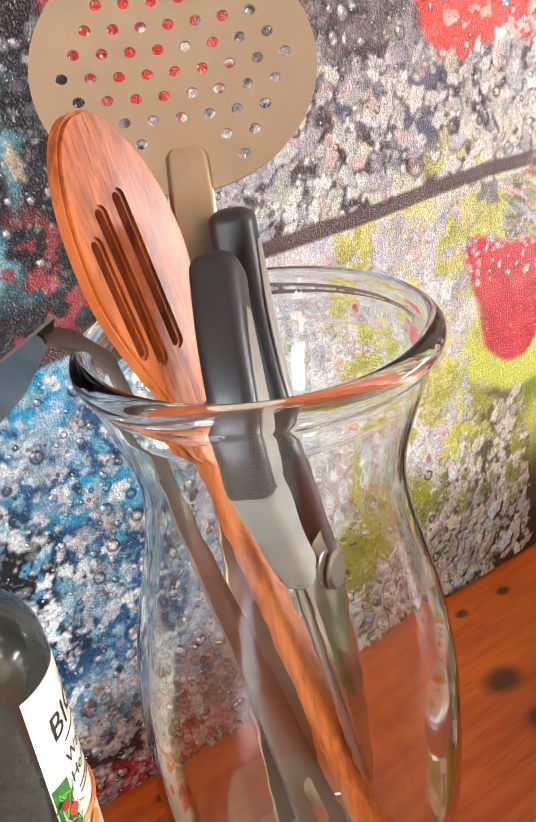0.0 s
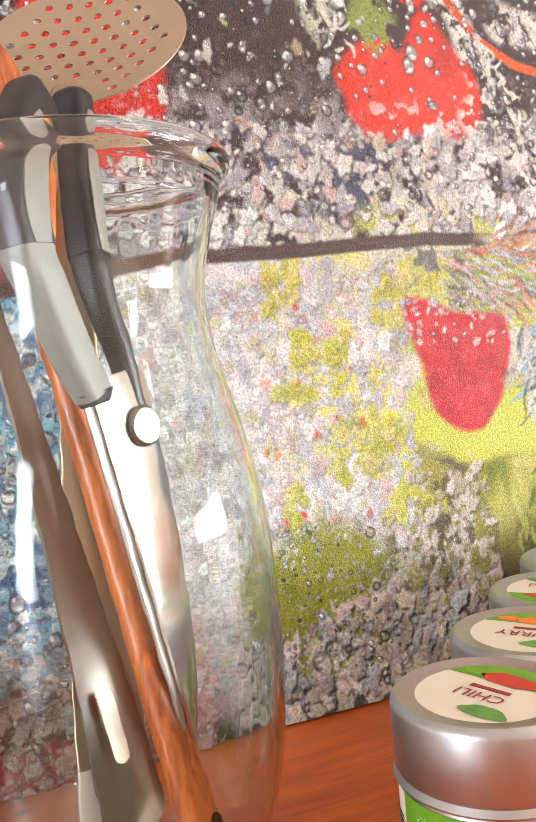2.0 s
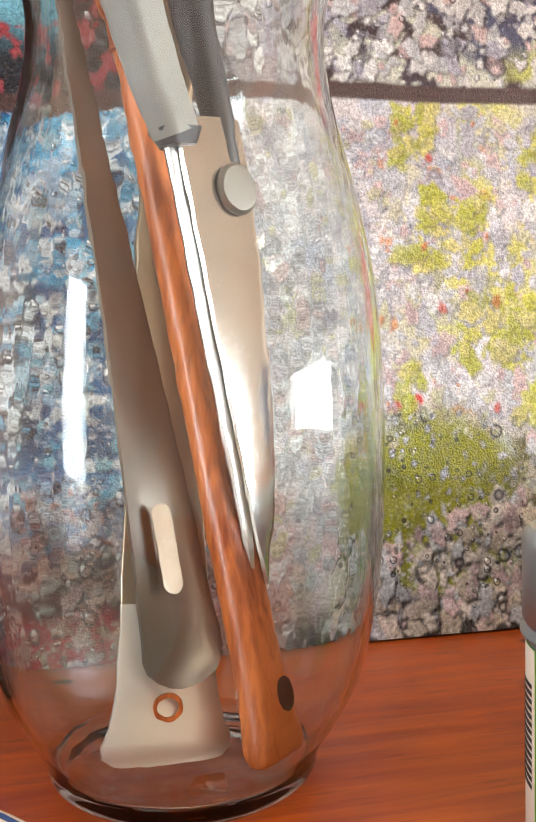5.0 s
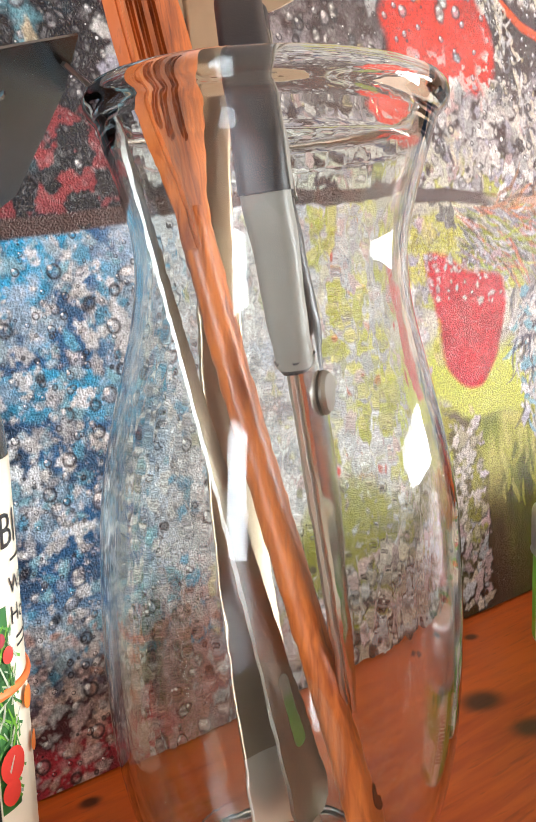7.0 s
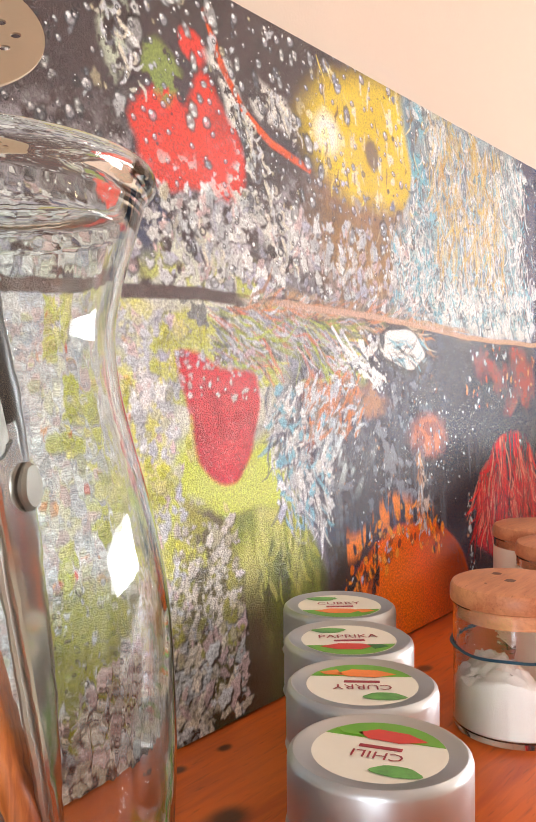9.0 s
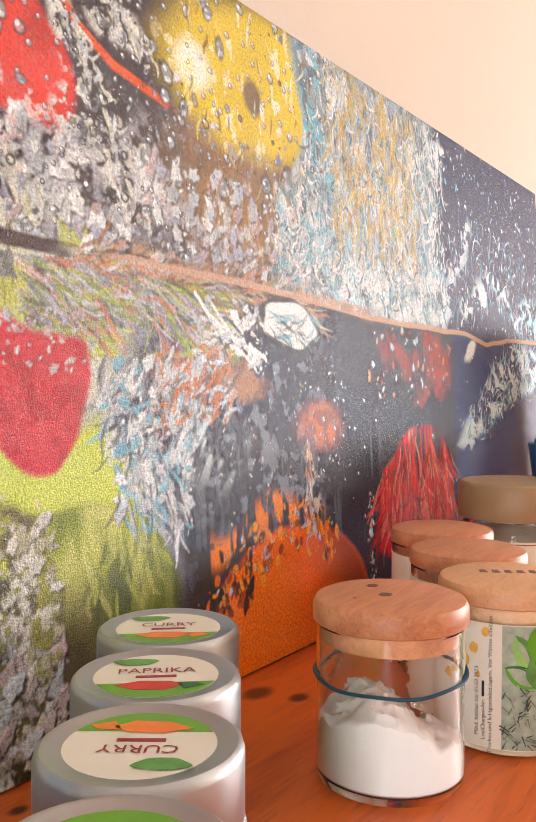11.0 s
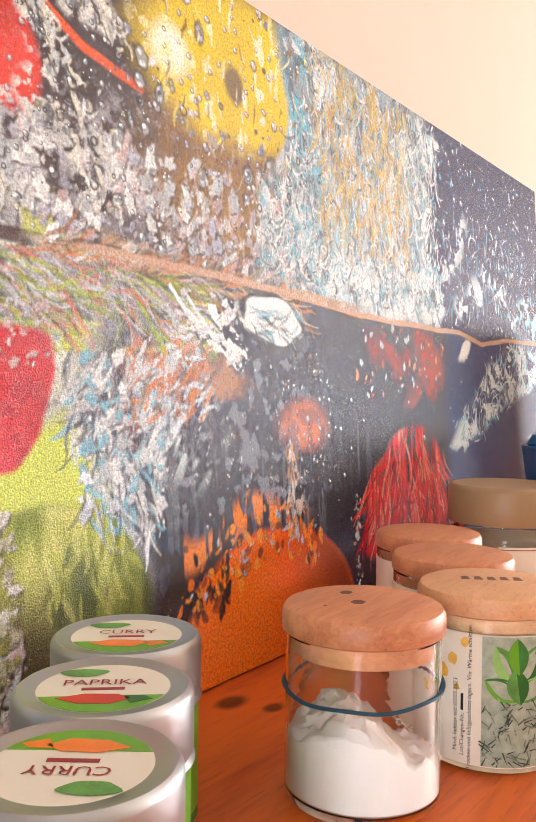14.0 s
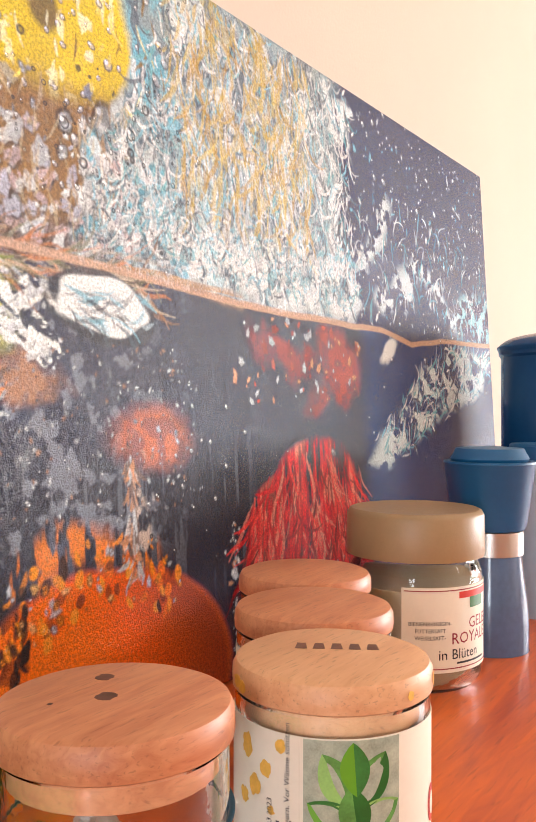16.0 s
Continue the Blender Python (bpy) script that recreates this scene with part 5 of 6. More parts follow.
def skimmer():
    s = thing("skimmer", (0, 0, 0), "round perforated steel skimmer standing in the vase", "skimmer")
    c = Vector((-0.2300, -0.0290, 0.3735))
    n = Vector((-0.367, -0.686, 0.63)).normalized()
    down = Vector((-0.03, -0.06, -1))
    down = (down - n * down.dot(n)).normalized()
    xa = down.cross(n)
    m = Matrix.Translation(c) @ Matrix((xa, -down, n)).transposed().to_4x4()
    R = 0.0540
    ring = [(R * math.cos(2 * math.pi * k / 72), R * math.sin(2 * math.pi * k / 72)) for k in range(72)]
    holes = []
    for i in range(-4, 5):
        for j in range(-4, 5):
            x, y = 0.0106 * (i + 0.5 * (j % 2)), 0.0100 * j
            if math.hypot(x, y) < 0.046 and not (abs(x) < 0.011 and y < -0.026):
                holes.append([(x + 0.0023 * math.cos(-2 * math.pi * k / 12), y + 0.0023 * math.sin(-2 * math.pi * k / 12)) for k in range(12)])
    part("disc", moved(holed_plate(ring, holes, 0.0009, lambda x, y: 2.2 * (x * x + y * y)), m), M_STEEL_DULL, s)
    foot = Vector((-0.2630, -0.1210, 0.0075))
    joint = c + down * 0.036 + n * 0.0052
    neck = c + down * 0.054 + n * 0.0062
    path = [joint, joint.lerp(neck, 0.14), neck] + [neck.lerp(foot, k / 14) + Vector((-0.001, 0.013, 0)) * math.sin(math.pi * k / 14) for k in range(1, 15)]
    part("handle", sweep(path[:-2], lambda i, f: rounded((0.0125, 0.0158, 0.0168, 0.0168)[i] if i < 4 else 0.0168 + 0.0238 * max(0, f - 0.35) ** 1.2, 0.0052 if i < 6 else 0.0032 if i < 10 else 0.0016, 0.0024, 4),
                         lambda f: (0.88 + 0.08 * f, -0.47 + 0.62 * f, 0.0)), M_STEEL_WARM, s, "grooved steel handle, tinted with the table's warm reflection")
    tail = path[-3].lerp(foot, 0.0)
    run_ = [tail.lerp(foot, u) for u in (-0.02, 0.2, 0.4, 0.6, 0.74, 0.86, 0.94, 0.985, 1.0)]
    part("handle_end", sweep(run_, lambda i, f: rounded((0.0310, 0.0318, 0.0330, 0.0350, 0.0385, 0.0430, 0.0425, 0.0370, 0.0270)[i], 0.0018, 0.0007, 2), (0.96, 0.15, 0)), M_STEEL_PALE, s, "pale flat steel end")
    eye = lathe([(0.0034, 0.0), (0.0048, 0.0), (0.0048, 0.0012), (0.0034, 0.0012), (0.0034, 0.0)], 24)
    part("hanging_eye", moved(eye, Matrix.Translation(foot.lerp(tail, 0.36) + Vector((0, -0.0018, 0))) @ pose(0, 0, 0, 90, 0, -6)), M_SPOON, s, "worn copper-coloured hanging hole")
    return s


skimmer()


def turner():
    s = thing("slotted_turner", (0, 0, 0), "steel turner hooked in the vase, slotted blade hanging outside", "turner")
    foot, bend = Vector((-0.2565, -0.1265, 0.0335)), Vector((-0.3185, -0.0800, 0.3080))
    lip = Vector((-0.2975, -0.0780, 0.290))
    side = Vector((0.66, 0.75, 0.0))
    steps = [0, 0.004, 0.012, 0.024, 0.04] + [0.06 + 0.94 * k / 20 for k in range(21)]
    path = [foot.lerp(lip, u) + Vector((0.002, 0.003, 0)) * math.sin(math.pi * u) for u in steps] + [lip.lerp(bend, 0.5) + Vector((0, 0, 0.003)), bend]
    at = steps + [1.0, 1.0]
    wide_ = lambda i: (0.0158 - 0.0110 * min(1, at[i] / 0.9)) * math.sqrt(max(0.04, 1 - max(0, 1 - at[i] / 0.045) ** 2))
    row = lambda i, off: [(q * wide_(i), off + 11 * (1 - q * q) * wide_(i) ** 2) for q in (-1, -0.6, -0.2, 0.2, 0.6, 1)]
    arc = lambda i, f: row(i, 0.0007) + row(i, -0.0007)[::-1]
    side = lambda f: (0.96 - 0.34 * f ** 0.6, 0.26 + 0.54 * f ** 0.6, 0.0)
    part("handle", sweep(path, arc, side), M_STEEL_GREY, s, "grooved steel handle with a worn end")
    slot = [(0.0034 * math.cos(a), (0.011 if math.sin(a) > 0 else -0.011) + 0.0034 * math.sin(a)) for a in [math.pi * (2 * k + 1) / 16 for k in range(16)]]
    ax = (lip - foot).normalized()
    sd = Vector((0.94, 0.30, 0.0))
    sd = (sd - ax * sd.dot(ax)).normalized()
    face = sd.cross(ax)
    part("slot", moved(disc_patch(slot, 0, 0.0004), Matrix.Translation(foot.lerp(lip, 0.165) + face * 0.0024) @ Matrix((sd, ax, face)).transposed().to_4x4()), M_STEEL_POLISH, s, "bright hanging slot")
    run = Vector((-0.92, -0.15, -0.36)).normalized()
    away = Vector((0.05, 0.78, -0.62))
    away = (away - run * away.dot(run)).normalized()
    up = run.cross(away)
    m = Matrix.Translation(bend) @ Matrix((run, away, up)).transposed().to_4x4()
    out = [(-0.004, -0.010), (0.02, -0.012), (0.105, -0.016), (0.115, -0.008), (0.118, 0.030), (0.115, 0.066), (0.104, 0.074), (0.022, 0.066), (0.008, 0.058), (-0.004, 0.012)]
    cuts = []
    for i in range(4):
        for j in range(3):
            x, y = 0.030 + 0.024 * i, 0.006 + 0.024 * j
            cuts.append([(x + (0.006 if math.cos(a) > 0 else -0.006) + 0.0022 * math.cos(a), y + 0.0022 * math.sin(a)) for a in [-math.pi * (2 * k + 1) / 12 for k in range(12)]])
    part("blade", moved(holed_plate(out, cuts, 0.001), m), M_STEEL_DARK, s, "polished slotted blade, dark reflections put into its colour")
    return s


turner()

# ---------------- bottle and dish at the left ----------------
bottle = thing("syrup_bottle", (-0.3720, -0.0620, 0), "dark glass bottle with a white and green paper label", "bottle")
part("body", lathe([(0, 0.0), (0.027, 0.0), (0.0295, 0.003), (0.0298, 0.183), (0.0294, 0.189), (0.0282, 0.195), (0.0255, 0.201), (0.0210, 0.206), (0.0165, 0.209), (0.0140, 0.212), (0, 0.212)], 56), M_BOTTLE, bottle, "dark glossy filled glass")
part("cap", lathe([(0, 0.2115), (0.0150, 0.2115), (0.0158, 0.213), (0.0158, 0.222), (0.0150, 0.225), (0.0130, 0.2265), (0, 0.227)], 40), M_BLACK, bottle)
lab = part("label", band(0.0299, 0.040, 0.180, -72, 90), M_PAPER, bottle, "white paper label")
part("label_picture", band(0.0302, 0.062, 0.132, -71, -54, thick=0.0001), M_DKGREEN, lab, "green fir twigs and red berries")
rg = random.Random(12)
for k in range(70):
    a, z, ln, tl = rg.uniform(-67, -51), rg.uniform(0.066, 0.128), rg.uniform(0.006, 0.012), rg.uniform(20, 160)
    bm = disc_patch([(-ln / 2, -0.0005), (ln / 2, -0.0002), (ln / 2, 0.0002), (-ln / 2, 0.0005)], 0, 0.0001)
    bmesh.ops.transform(bm, matrix=Matrix.Rotation(radians(tl), 4, "Z"), verts=bm.verts)
    for v in bm.verts:
        q, rad = radians(a) + v.co.x / 0.0302, 0.0304 + 0.00001 * k + v.co.z
        v.co = (rad * math.cos(q), rad * math.sin(q), v.co.y + z)
    part("printed_needle", bm, (M_MIDGREEN, M_GREEN, M_DKGREEN, M_PALEGREEN)[k % 4], lab)
for a, z, q0, mm in ((-61, 0.078, 0.0056, M_RED), (-64, 0.069, 0.0040, M_RED), (-58, 0.116, 0.0026, M_RED), (-64, 0.122, 0.0022, M_DKRED), (-38, 0.096, 0.0036, M_ORANGE), (-32, 0.078, 0.0032, M_ORANGE)):
    bm = disc_patch([(q0 * math.cos(2 * math.pi * k / 16), q0 * 1.15 * math.sin(2 * math.pi * k / 16)) for k in range(16)], 0, 0.0001)
    for v in bm.verts:
        q, rad = radians(a) + v.co.x / 0.0302, 0.0313 + v.co.z
        v.co = (rad * math.cos(q), rad * math.sin(q), v.co.y + z)
    part("printed_berry", bm, mm, lab)
letters("BIO", 0.017, M_INK, lab, (0, 0, 0.156), (0.0304, -30))
letters("Wald", 0.009, M_INK, lab, (0, 0, 0.137), (0.0304, -30))
letters("Honig", 0.009, M_INK, lab, (0, 0, 0.127), (0.0304, -29))
for z in (0.1455, 0.1185, 0.1155):
    part("print_line", band(0.0303, z, z + 0.0008, -44, -14, 16, thick=0.0001), M_INK, lab)
hoop = lathe([(0.0306 + 0.0011 * math.cos(a), 0.103 + 0.0016 * math.sin(a)) for a in [2 * math.pi * k / 10 for k in range(11)]], 48)
tagged(link("rubber_band", moved(hoop, pose(-0.3720, -0.0620, 0)), M_RUBBER_ORANGE), "orange rubber band round the dark bottle", "rubber band")

dish = thing("dish", (-0.392, -0.243, 0), "cream stoneware dish with a thin blue rim line", "dish")
part("body", lathe(smooth_profile([(0.0, 0.003), (0.05, 0.003), (0.085, 0.009), (0.106, 0.0185), (0.1095, 0.0205), (0.1085, 0.0225), (0.104, 0.0215), (0.083, 0.0125), (0.05, 0.0075), (0.0, 0.007)], 4) , 80), M_PLATE, dish)
part("foot", lathe([(0.040, 0.0), (0.048, 0.0), (0.050, 0.0045), (0.040, 0.0045), (0.040, 0.0)], 60), M_PLATE, dish)
part("rim_line", lathe([(0.1062, 0.0220), (0.1074, 0.0225), (0.1074, 0.0229), (0.1062, 0.0225), (0.1062, 0.0220)], 80), M_BLUELINE, dish, "blue glaze line")


# ---------------- spice tins ----------------
def spice_tin(place, word, turn, flag, fruit, label):
    """A round tin: printed body, tinplate lid with a rolled rim, a round paper label on top. turn: where the word's right side points."""
    t = thing("spice_tin", place, label, "tin", "row of spice tins")
    t.scale = (1.044, 1.044, 1.044)
    r = 0.0338
    body_ = part("body", lathe([(0, 0.0), (r - 0.0030, 0.0), (r - 0.0016, 0.0012), (r - 0.0014, 0.0600), (r - 0.0022, 0.0615), (0, 0.0615)], 72), M_TIN, t)
    sleeve = part("sleeve", band(r - 0.0013, 0.003, 0.0545, -179.9, 179.9, 72), M_GREEN, body_, "green printed sleeve")
    part("sleeve_foot", band(r - 0.0011, 0.003, 0.0075, -186, -20, 40, thick=0.0001), M_DKGREEN, sleeve)
    part("lid", lathe([(r - 0.0012, 0.0562), (r + 0.0003, 0.0566), (r + 0.0006, 0.0574), (r - 0.0008, 0.0595), (r, 0.0612), (r, 0.0815), (r - 0.0006, 0.0835), (r - 0.0022, 0.0848), (r - 0.0042, 0.0846), (r - 0.0054, 0.0838), (0, 0.0836)], 72), M_TIN, t, "matt tinplate lid")
    disc = [(0.0248 * math.cos(2 * math.pi * k / 64), 0.0248 * math.sin(2 * math.pi * k / 64)) for k in range(64)]
    tag = part("lid_label", disc_patch(disc, 0.0836), M_WHITE, t, "round white paper label")
    rot = Matrix.Rotation(radians(turn), 4, "Z")
    cap = lambda lo, hi: [(0.0246 * math.cos(a), 0.0246 * math.sin(a)) for a in [radians(lo + (hi - lo) * k / 16) for k in range(17)]]
    part("label_flag", moved(disc_patch(cap(202, 338), 0.0839, 0.0001), rot), M_GREEN, tag)
    part("label_fruit", moved(disc_patch([(-0.016, -0.0115), (-0.006, -0.0075), (0.006, -0.0085), (0.011, -0.0125), (0.004, -0.0175), (-0.008, -0.0165)], 0.0841, 0.0001), rot), fruit, tag)
    part("label_fruit", moved(disc_patch([(0.008, -0.010), (0.016, -0.0105), (0.019, -0.0135), (0.011, -0.017)], 0.0841, 0.0001), rot), flag, tag)
    part("label_leaf", moved(disc_patch([(-0.009 + 0.009 * math.cos(a) * (1 + 0.15 * math.sin(3 * a)), 0.0150 + 0.0042 * math.sin(a)) for a in [2 * math.pi * k / 20 for k in range(20)]], 0.0841, 0.0001), rot), M_MIDGREEN, tag)
    w = letters(word, 0.0082, M_DKRED, tag, (0, 0, 0))
    w.matrix_basis = Matrix.Translation((0, 0, 0.0841)) @ rot @ Matrix.Translation((0, 0.0042, 0))
    part("label_bar", moved(box((-0.008, -0.0034, 0.0839), (0.008, -0.0012, 0.0841)), rot), M_DKRED, tag)
    # sleeve print
    part("sleeve_band", band(r - 0.0010, 0.0516, 0.0543, -138, -86, 20, thick=0.0001), M_ORANGE, sleeve)
    part("sleeve_panel", band(r - 0.0010, 0.0095, 0.0288, -186, -104, 24, thick=0.0001), M_WHITE, sleeve)
    part("sleeve_panel", band(r - 0.0010, 0.003, 0.0543, -214, -191, 8, thick=0.0001), M_PAPER, sleeve)
    for k in range(14):
        part("bar_line", band(r - 0.0008, 0.018 + 0.002 * k, 0.0191 + 0.002 * k, -212, -194, 6, thick=0.0001), M_INK, sleeve)
    for k, (words, width) in enumerate((("Herstellung ohne chemisch-synthetische", 71), ("Pflanzenschutzmittel", 38), ("ohne Verwendung mineralischer", 56), ("Stickstoffdünger", 30))):
        letters(words, 0.0022, M_INK, sleeve, (0, 0, 0.0256 - 0.0036 * k), (r - 0.0007, -184 + width / 2))
    letters("Für dieses Bio-Lebensmittel gilt", 0.0026, M_WHITE, sleeve, (0, 0, 0.0362), (r - 0.0008, -149))
    letters("gemäß den gesetzlichen Vorgaben:", 0.0026, M_WHITE, sleeve, (0, 0, 0.0322), (r - 0.0008, -147))
    part("sleeve_rule", band(r - 0.0009, 0.0388, 0.0392, -186, -104, 24, thick=0.0001), M_PALEGREEN, sleeve)
    for k in range(10):
        a = -172 + 5.2 * math.cos(2 * math.pi * k / 10)
        z = 0.0465 + 0.0034 * math.sin(2 * math.pi * k / 10)
        part("seal_dot", band(r - 0.0009, z, z + 0.0006, a, a + 1.0, 2, thick=0.0001), M_WHITE, sleeve)
    for k in range(3):
        part("print_line", band(r - 0.0009, 0.0420 + 0.0026 * k, 0.0430 + 0.0026 * k, -160, -142 - 3 * k, 8, thick=0.0001), M_PALEGREEN, sleeve)
    seal = lathe([(0.0022, 0), (0.0050, 0), (0.0050, 0.0002), (0.0022, 0.0002), (0.0022, 0)], 24)
    part("sleeve_seal", moved(seal, Matrix.Rotation(radians(-123), 4, "Z") @ Matrix.Translation((r - 0.0011, 0, 0.0462)) @ pose(0, 0, 0, 0, 90, 0)), M_ORANGE, sleeve)
    return t


spice_tin((-0.141, -0.198, 0), "CHILI", -52 + 160, M_GREEN, M_RED, "spice tin of chili with a tinplate lid and green sleeve")
spice_tin((-0.085, -0.156, 0), "CURRY", -52 + 176, M_ORANGE, M_ORANGE, "spice tin of curry, its lid label turned round")
spice_tin((-0.032, -0.115, 0), "PAPRIKA", -50, M_DKGREEN, M_RED, "spice tin of paprika with a tinplate lid")
spice_tin((0.0225, -0.0735, 0), "CURRY", -50, M_ORANGE, M_ORANGE, "spice tin of curry standing close to the picture")


# ---------------- jars with wooden lids ----------------
def jar_glass(parent, r, h):
    w = 0.0022
    g = part("glass", lathe([(0, 0.0008), (r - 0.004, 0.0), (r - 0.0012, 0.0008), (r, 0.0035), (r, h - 0.0008), (r - 0.0008, h), (r - w, h - 0.0006), (r - w, 0.0055), (r - w - 0.002, 0.0040), (0, 0.0038)], 72), M_JAR, parent, "clear straight glass")
    g.visible_shadow = False
    return g


def wood_lid(parent, r, z, mat, h=0.0125):
    lid = part("lid", lathe([(0, z + 0.0004), (r - 0.0012, z + 0.0004), (r - 0.0002, z + 0.0012), (r, z + 0.004), (r - 0.0002, z + h - 0.004), (r - 0.0016, z + h - 0.0012), (r - 0.0045, z + h), (0, z + h)], 72), mat, parent, "turned beech lid")
    part("lid_plug", lathe([(0, z - 0.010), (r - 0.0062, z - 0.010), (r - 0.0056, z - 0.009), (r - 0.0056, z), (0, z)], 60), mat, lid)
    return lid


salt = thing("salt_jar", (0.1125, -0.1515, 0), "glass jar half full of white salt with a wooden lid", "jar")
jar_glass(salt, 0.0395, 0.0835)
lid = wood_lid(salt, 0.0415, 0.0835, M_LID, 0.0135)
for x, y, q in ((-0.002, 0.002, 0.0040), (0.012, 0.017, 0.0036), (-0.018, 0.012, 0.001)):
    part("lid_mark", disc_patch([(x + q * math.cos(2 * math.pi * k / 12), y + q * (0.8 + 0.3 * (k % 3) / 2) * math.sin(2 * math.pi * k / 12)) for k in range(12)], 0.09705, 0.0001), M_KNOT, lid)
bm = lathe([(0, 0.0042), (0.0340, 0.0042), (0.0370, 0.0060), (0.0370, 0.030), (0.0360, 0.031)] + [(0.0360 * (1 - k / 14), 0.031 + 0.0002 * k) for k in range(1, 14)] + [(0, 0.034)], 64)
view = Vector((0.62, -0.78))
for v in bm.verts:
    if v.co.z > 0.029:
        s_ = v.co.x * view.x + v.co.y * view.y
        rr = math.hypot(v.co.x, v.co.y) / 0.036
        v.co.z += 0.013 * math.exp(-((s_ + 0.012) / 0.017) ** 2) * (1 - 0.35 * rr * rr) + 0.004 * (noise.noise(v.co * 160) + noise.noise(v.co * 420) * 0.5) - 0.008 * step(0.006, 0.02, np.float64(s_)) + 0.002
part("salt", bm, M_SALT, salt, "heap of damp white salt")
hoop = lathe([(0.0404 + 0.0011 * math.cos(a), 0.0009 * math.sin(a)) for a in [2 * math.pi * k / 10 for k in range(11)]], 64)
for v in hoop.verts:
    v.co.z += 0.0570 + 0.05 * v.co.x + 0.0005 * math.sin(6 * math.atan2(v.co.y, v.co.x))
tagged(link("rubber_band", moved(hoop, pose(0.1125, -0.1515, 0)), M_RUBBER), "dark blue rubber band round the salt jar", "rubber band")


def herb_jar(place, r, h, label, pale, front):
    j = thing("herb_jar", place, label, "jar", "herb jars with wooden lids")
    jar_glass(j, r, h - 0.0125)
    ld = wood_lid(j, r + 0.0012, h - 0.0125, M_LID_PALE if pale else M_LID)
    part("herbs", lathe([(0, 0.0042), (r - 0.004, 0.0042), (r - 0.0026, 0.006), (r - 0.0026, h * 0.55), (0, h * 0.58)], 48), M_SPICE, j, "dried green herbs")
    sl = part("label", band(r + 0.0002, 0.004, h - 0.020, -245, -20, 70), M_PAPER, j, "cream paper label")
    if front:
        part("label_picture", band(r + 0.0005, 0.0045, h - 0.0205, -165, -112, 30, thick=0.0001), M_PALEGREEN, sl, "green leaves and grey rosemary")
        rg = random.Random(4)
        for k, (a, z, tilt, ln, wd) in enumerate(((-147, 0.059, 28, 0.024, 0.013), (-129, 0.059, -28, 0.024, 0.013), (-149, 0.046, 62, 0.022, 0.012), (-127, 0.046, -62, 0.022, 0.012),
                                                  (-138, 0.048, 8, 0.020, 0.012), (-138, 0.064, 4, 0.020, 0.011))):
            for half in (1, -1):
                pts = [(ln * (i / 12 - 0.5), half * wd / 2 * math.sin(math.pi * i / 12) ** 0.8) for i in range(13)]
                bm = disc_patch(pts if half > 0 else pts[::-1], 0, 0.0001)
                bmesh.ops.transform(bm, matrix=Matrix.Rotation(radians(90 + tilt), 4, "Z"), verts=bm.verts)
                for v in bm.verts:
                    q = max(radians(-164.5), min(radians(-112.5), radians(a) + v.co.x / r))
                    rad = r + 0.0007 + 0.00006 * k + v.co.z
                    v.co = (rad * math.cos(q), rad * math.sin(q), max(0.006, min(z + v.co.y, h - 0.021)))
                part("printed_leaf", bm, (M_LEAFLIGHT, M_MIDGREEN, M_GREEN)[k % 3] if half > 0 else (M_MIDGREEN, M_DKGREEN, M_LEAFDEEP)[k % 3], sl)
        for k in range(150):
            a, z = rg.uniform(-164, -113), rg.uniform(0.006, h * 0.42)
            tilt, ln = rg.uniform(-80, 80), rg.uniform(0.003, 0.0065)
            bm = disc_patch([(-ln / 2, -0.0004), (ln / 2, -0.0002), (ln / 2, 0.0002), (-ln / 2, 0.0004)], 0, 0.0001)
            bmesh.ops.transform(bm, matrix=Matrix.Rotation(radians(tilt), 4, "Z"), verts=bm.verts)
            for v in bm.verts:
                q = radians(a) + v.co.x / r
                rad = r + 0.0008 + 0.00001 * k + v.co.z
                v.co = (rad * math.cos(q), rad * math.sin(q), max(z + v.co.y, 0.005))
            part("printed_needle", bm, (M_GREYGREEN, M_PALEGREEN, M_DKGREY)[k % 3], sl)
        part("label_panel", band(r + 0.0005, 0.005, h - 0.0205, -238, -167, 30, thick=0.0001), M_PAPER, sl)
        for k, (words, size, z) in enumerate((("Mind. haltbar bis: 01.03.2023", 0.0034, 0.030), ("Lot/Chargen-Nr:", 0.0034, 0.020), ("Trocken und lichtgeschützt lagern. Vor Wärme schützen", 0.0034, 0.0405))):
            letters(words, size, M_INK, sl, (0, 0, z), (r + 0.0008, -185 + 5.5 * k), 90)
        part("print_line", band(r + 0.0007, 0.033, 0.042, -180.7, -178.6, 3, thick=0.0001), M_INK, sl)
        for a, z, q0 in ((-196, 0.052, 0.0045), (-188, 0.060, 0.0036), (-203, 0.066, 0.005), (-184, 0.045, 0.002), (-206, 0.046, 0.0035), (-178, 0.070, 0.003)):
            bm = disc_patch([((q0 * (0.75 + 0.35 * noise.noise((k * 0.9, a, z * 99)))) * math.cos(2 * math.pi * k / 18), q0 * (0.9 + 0.4 * noise.noise((k * 0.7, z * 70, a))) * math.sin(2 * math.pi * k / 18)) for k in range(18)], 0, 0.0001)
            for v in bm.verts:
                t_ = radians(a) + v.co.x / r
                v.co = ((r + 0.00068 + v.co.z) * math.cos(t_), (r + 0.00068 + v.co.z) * math.sin(t_), z + v.co.y)
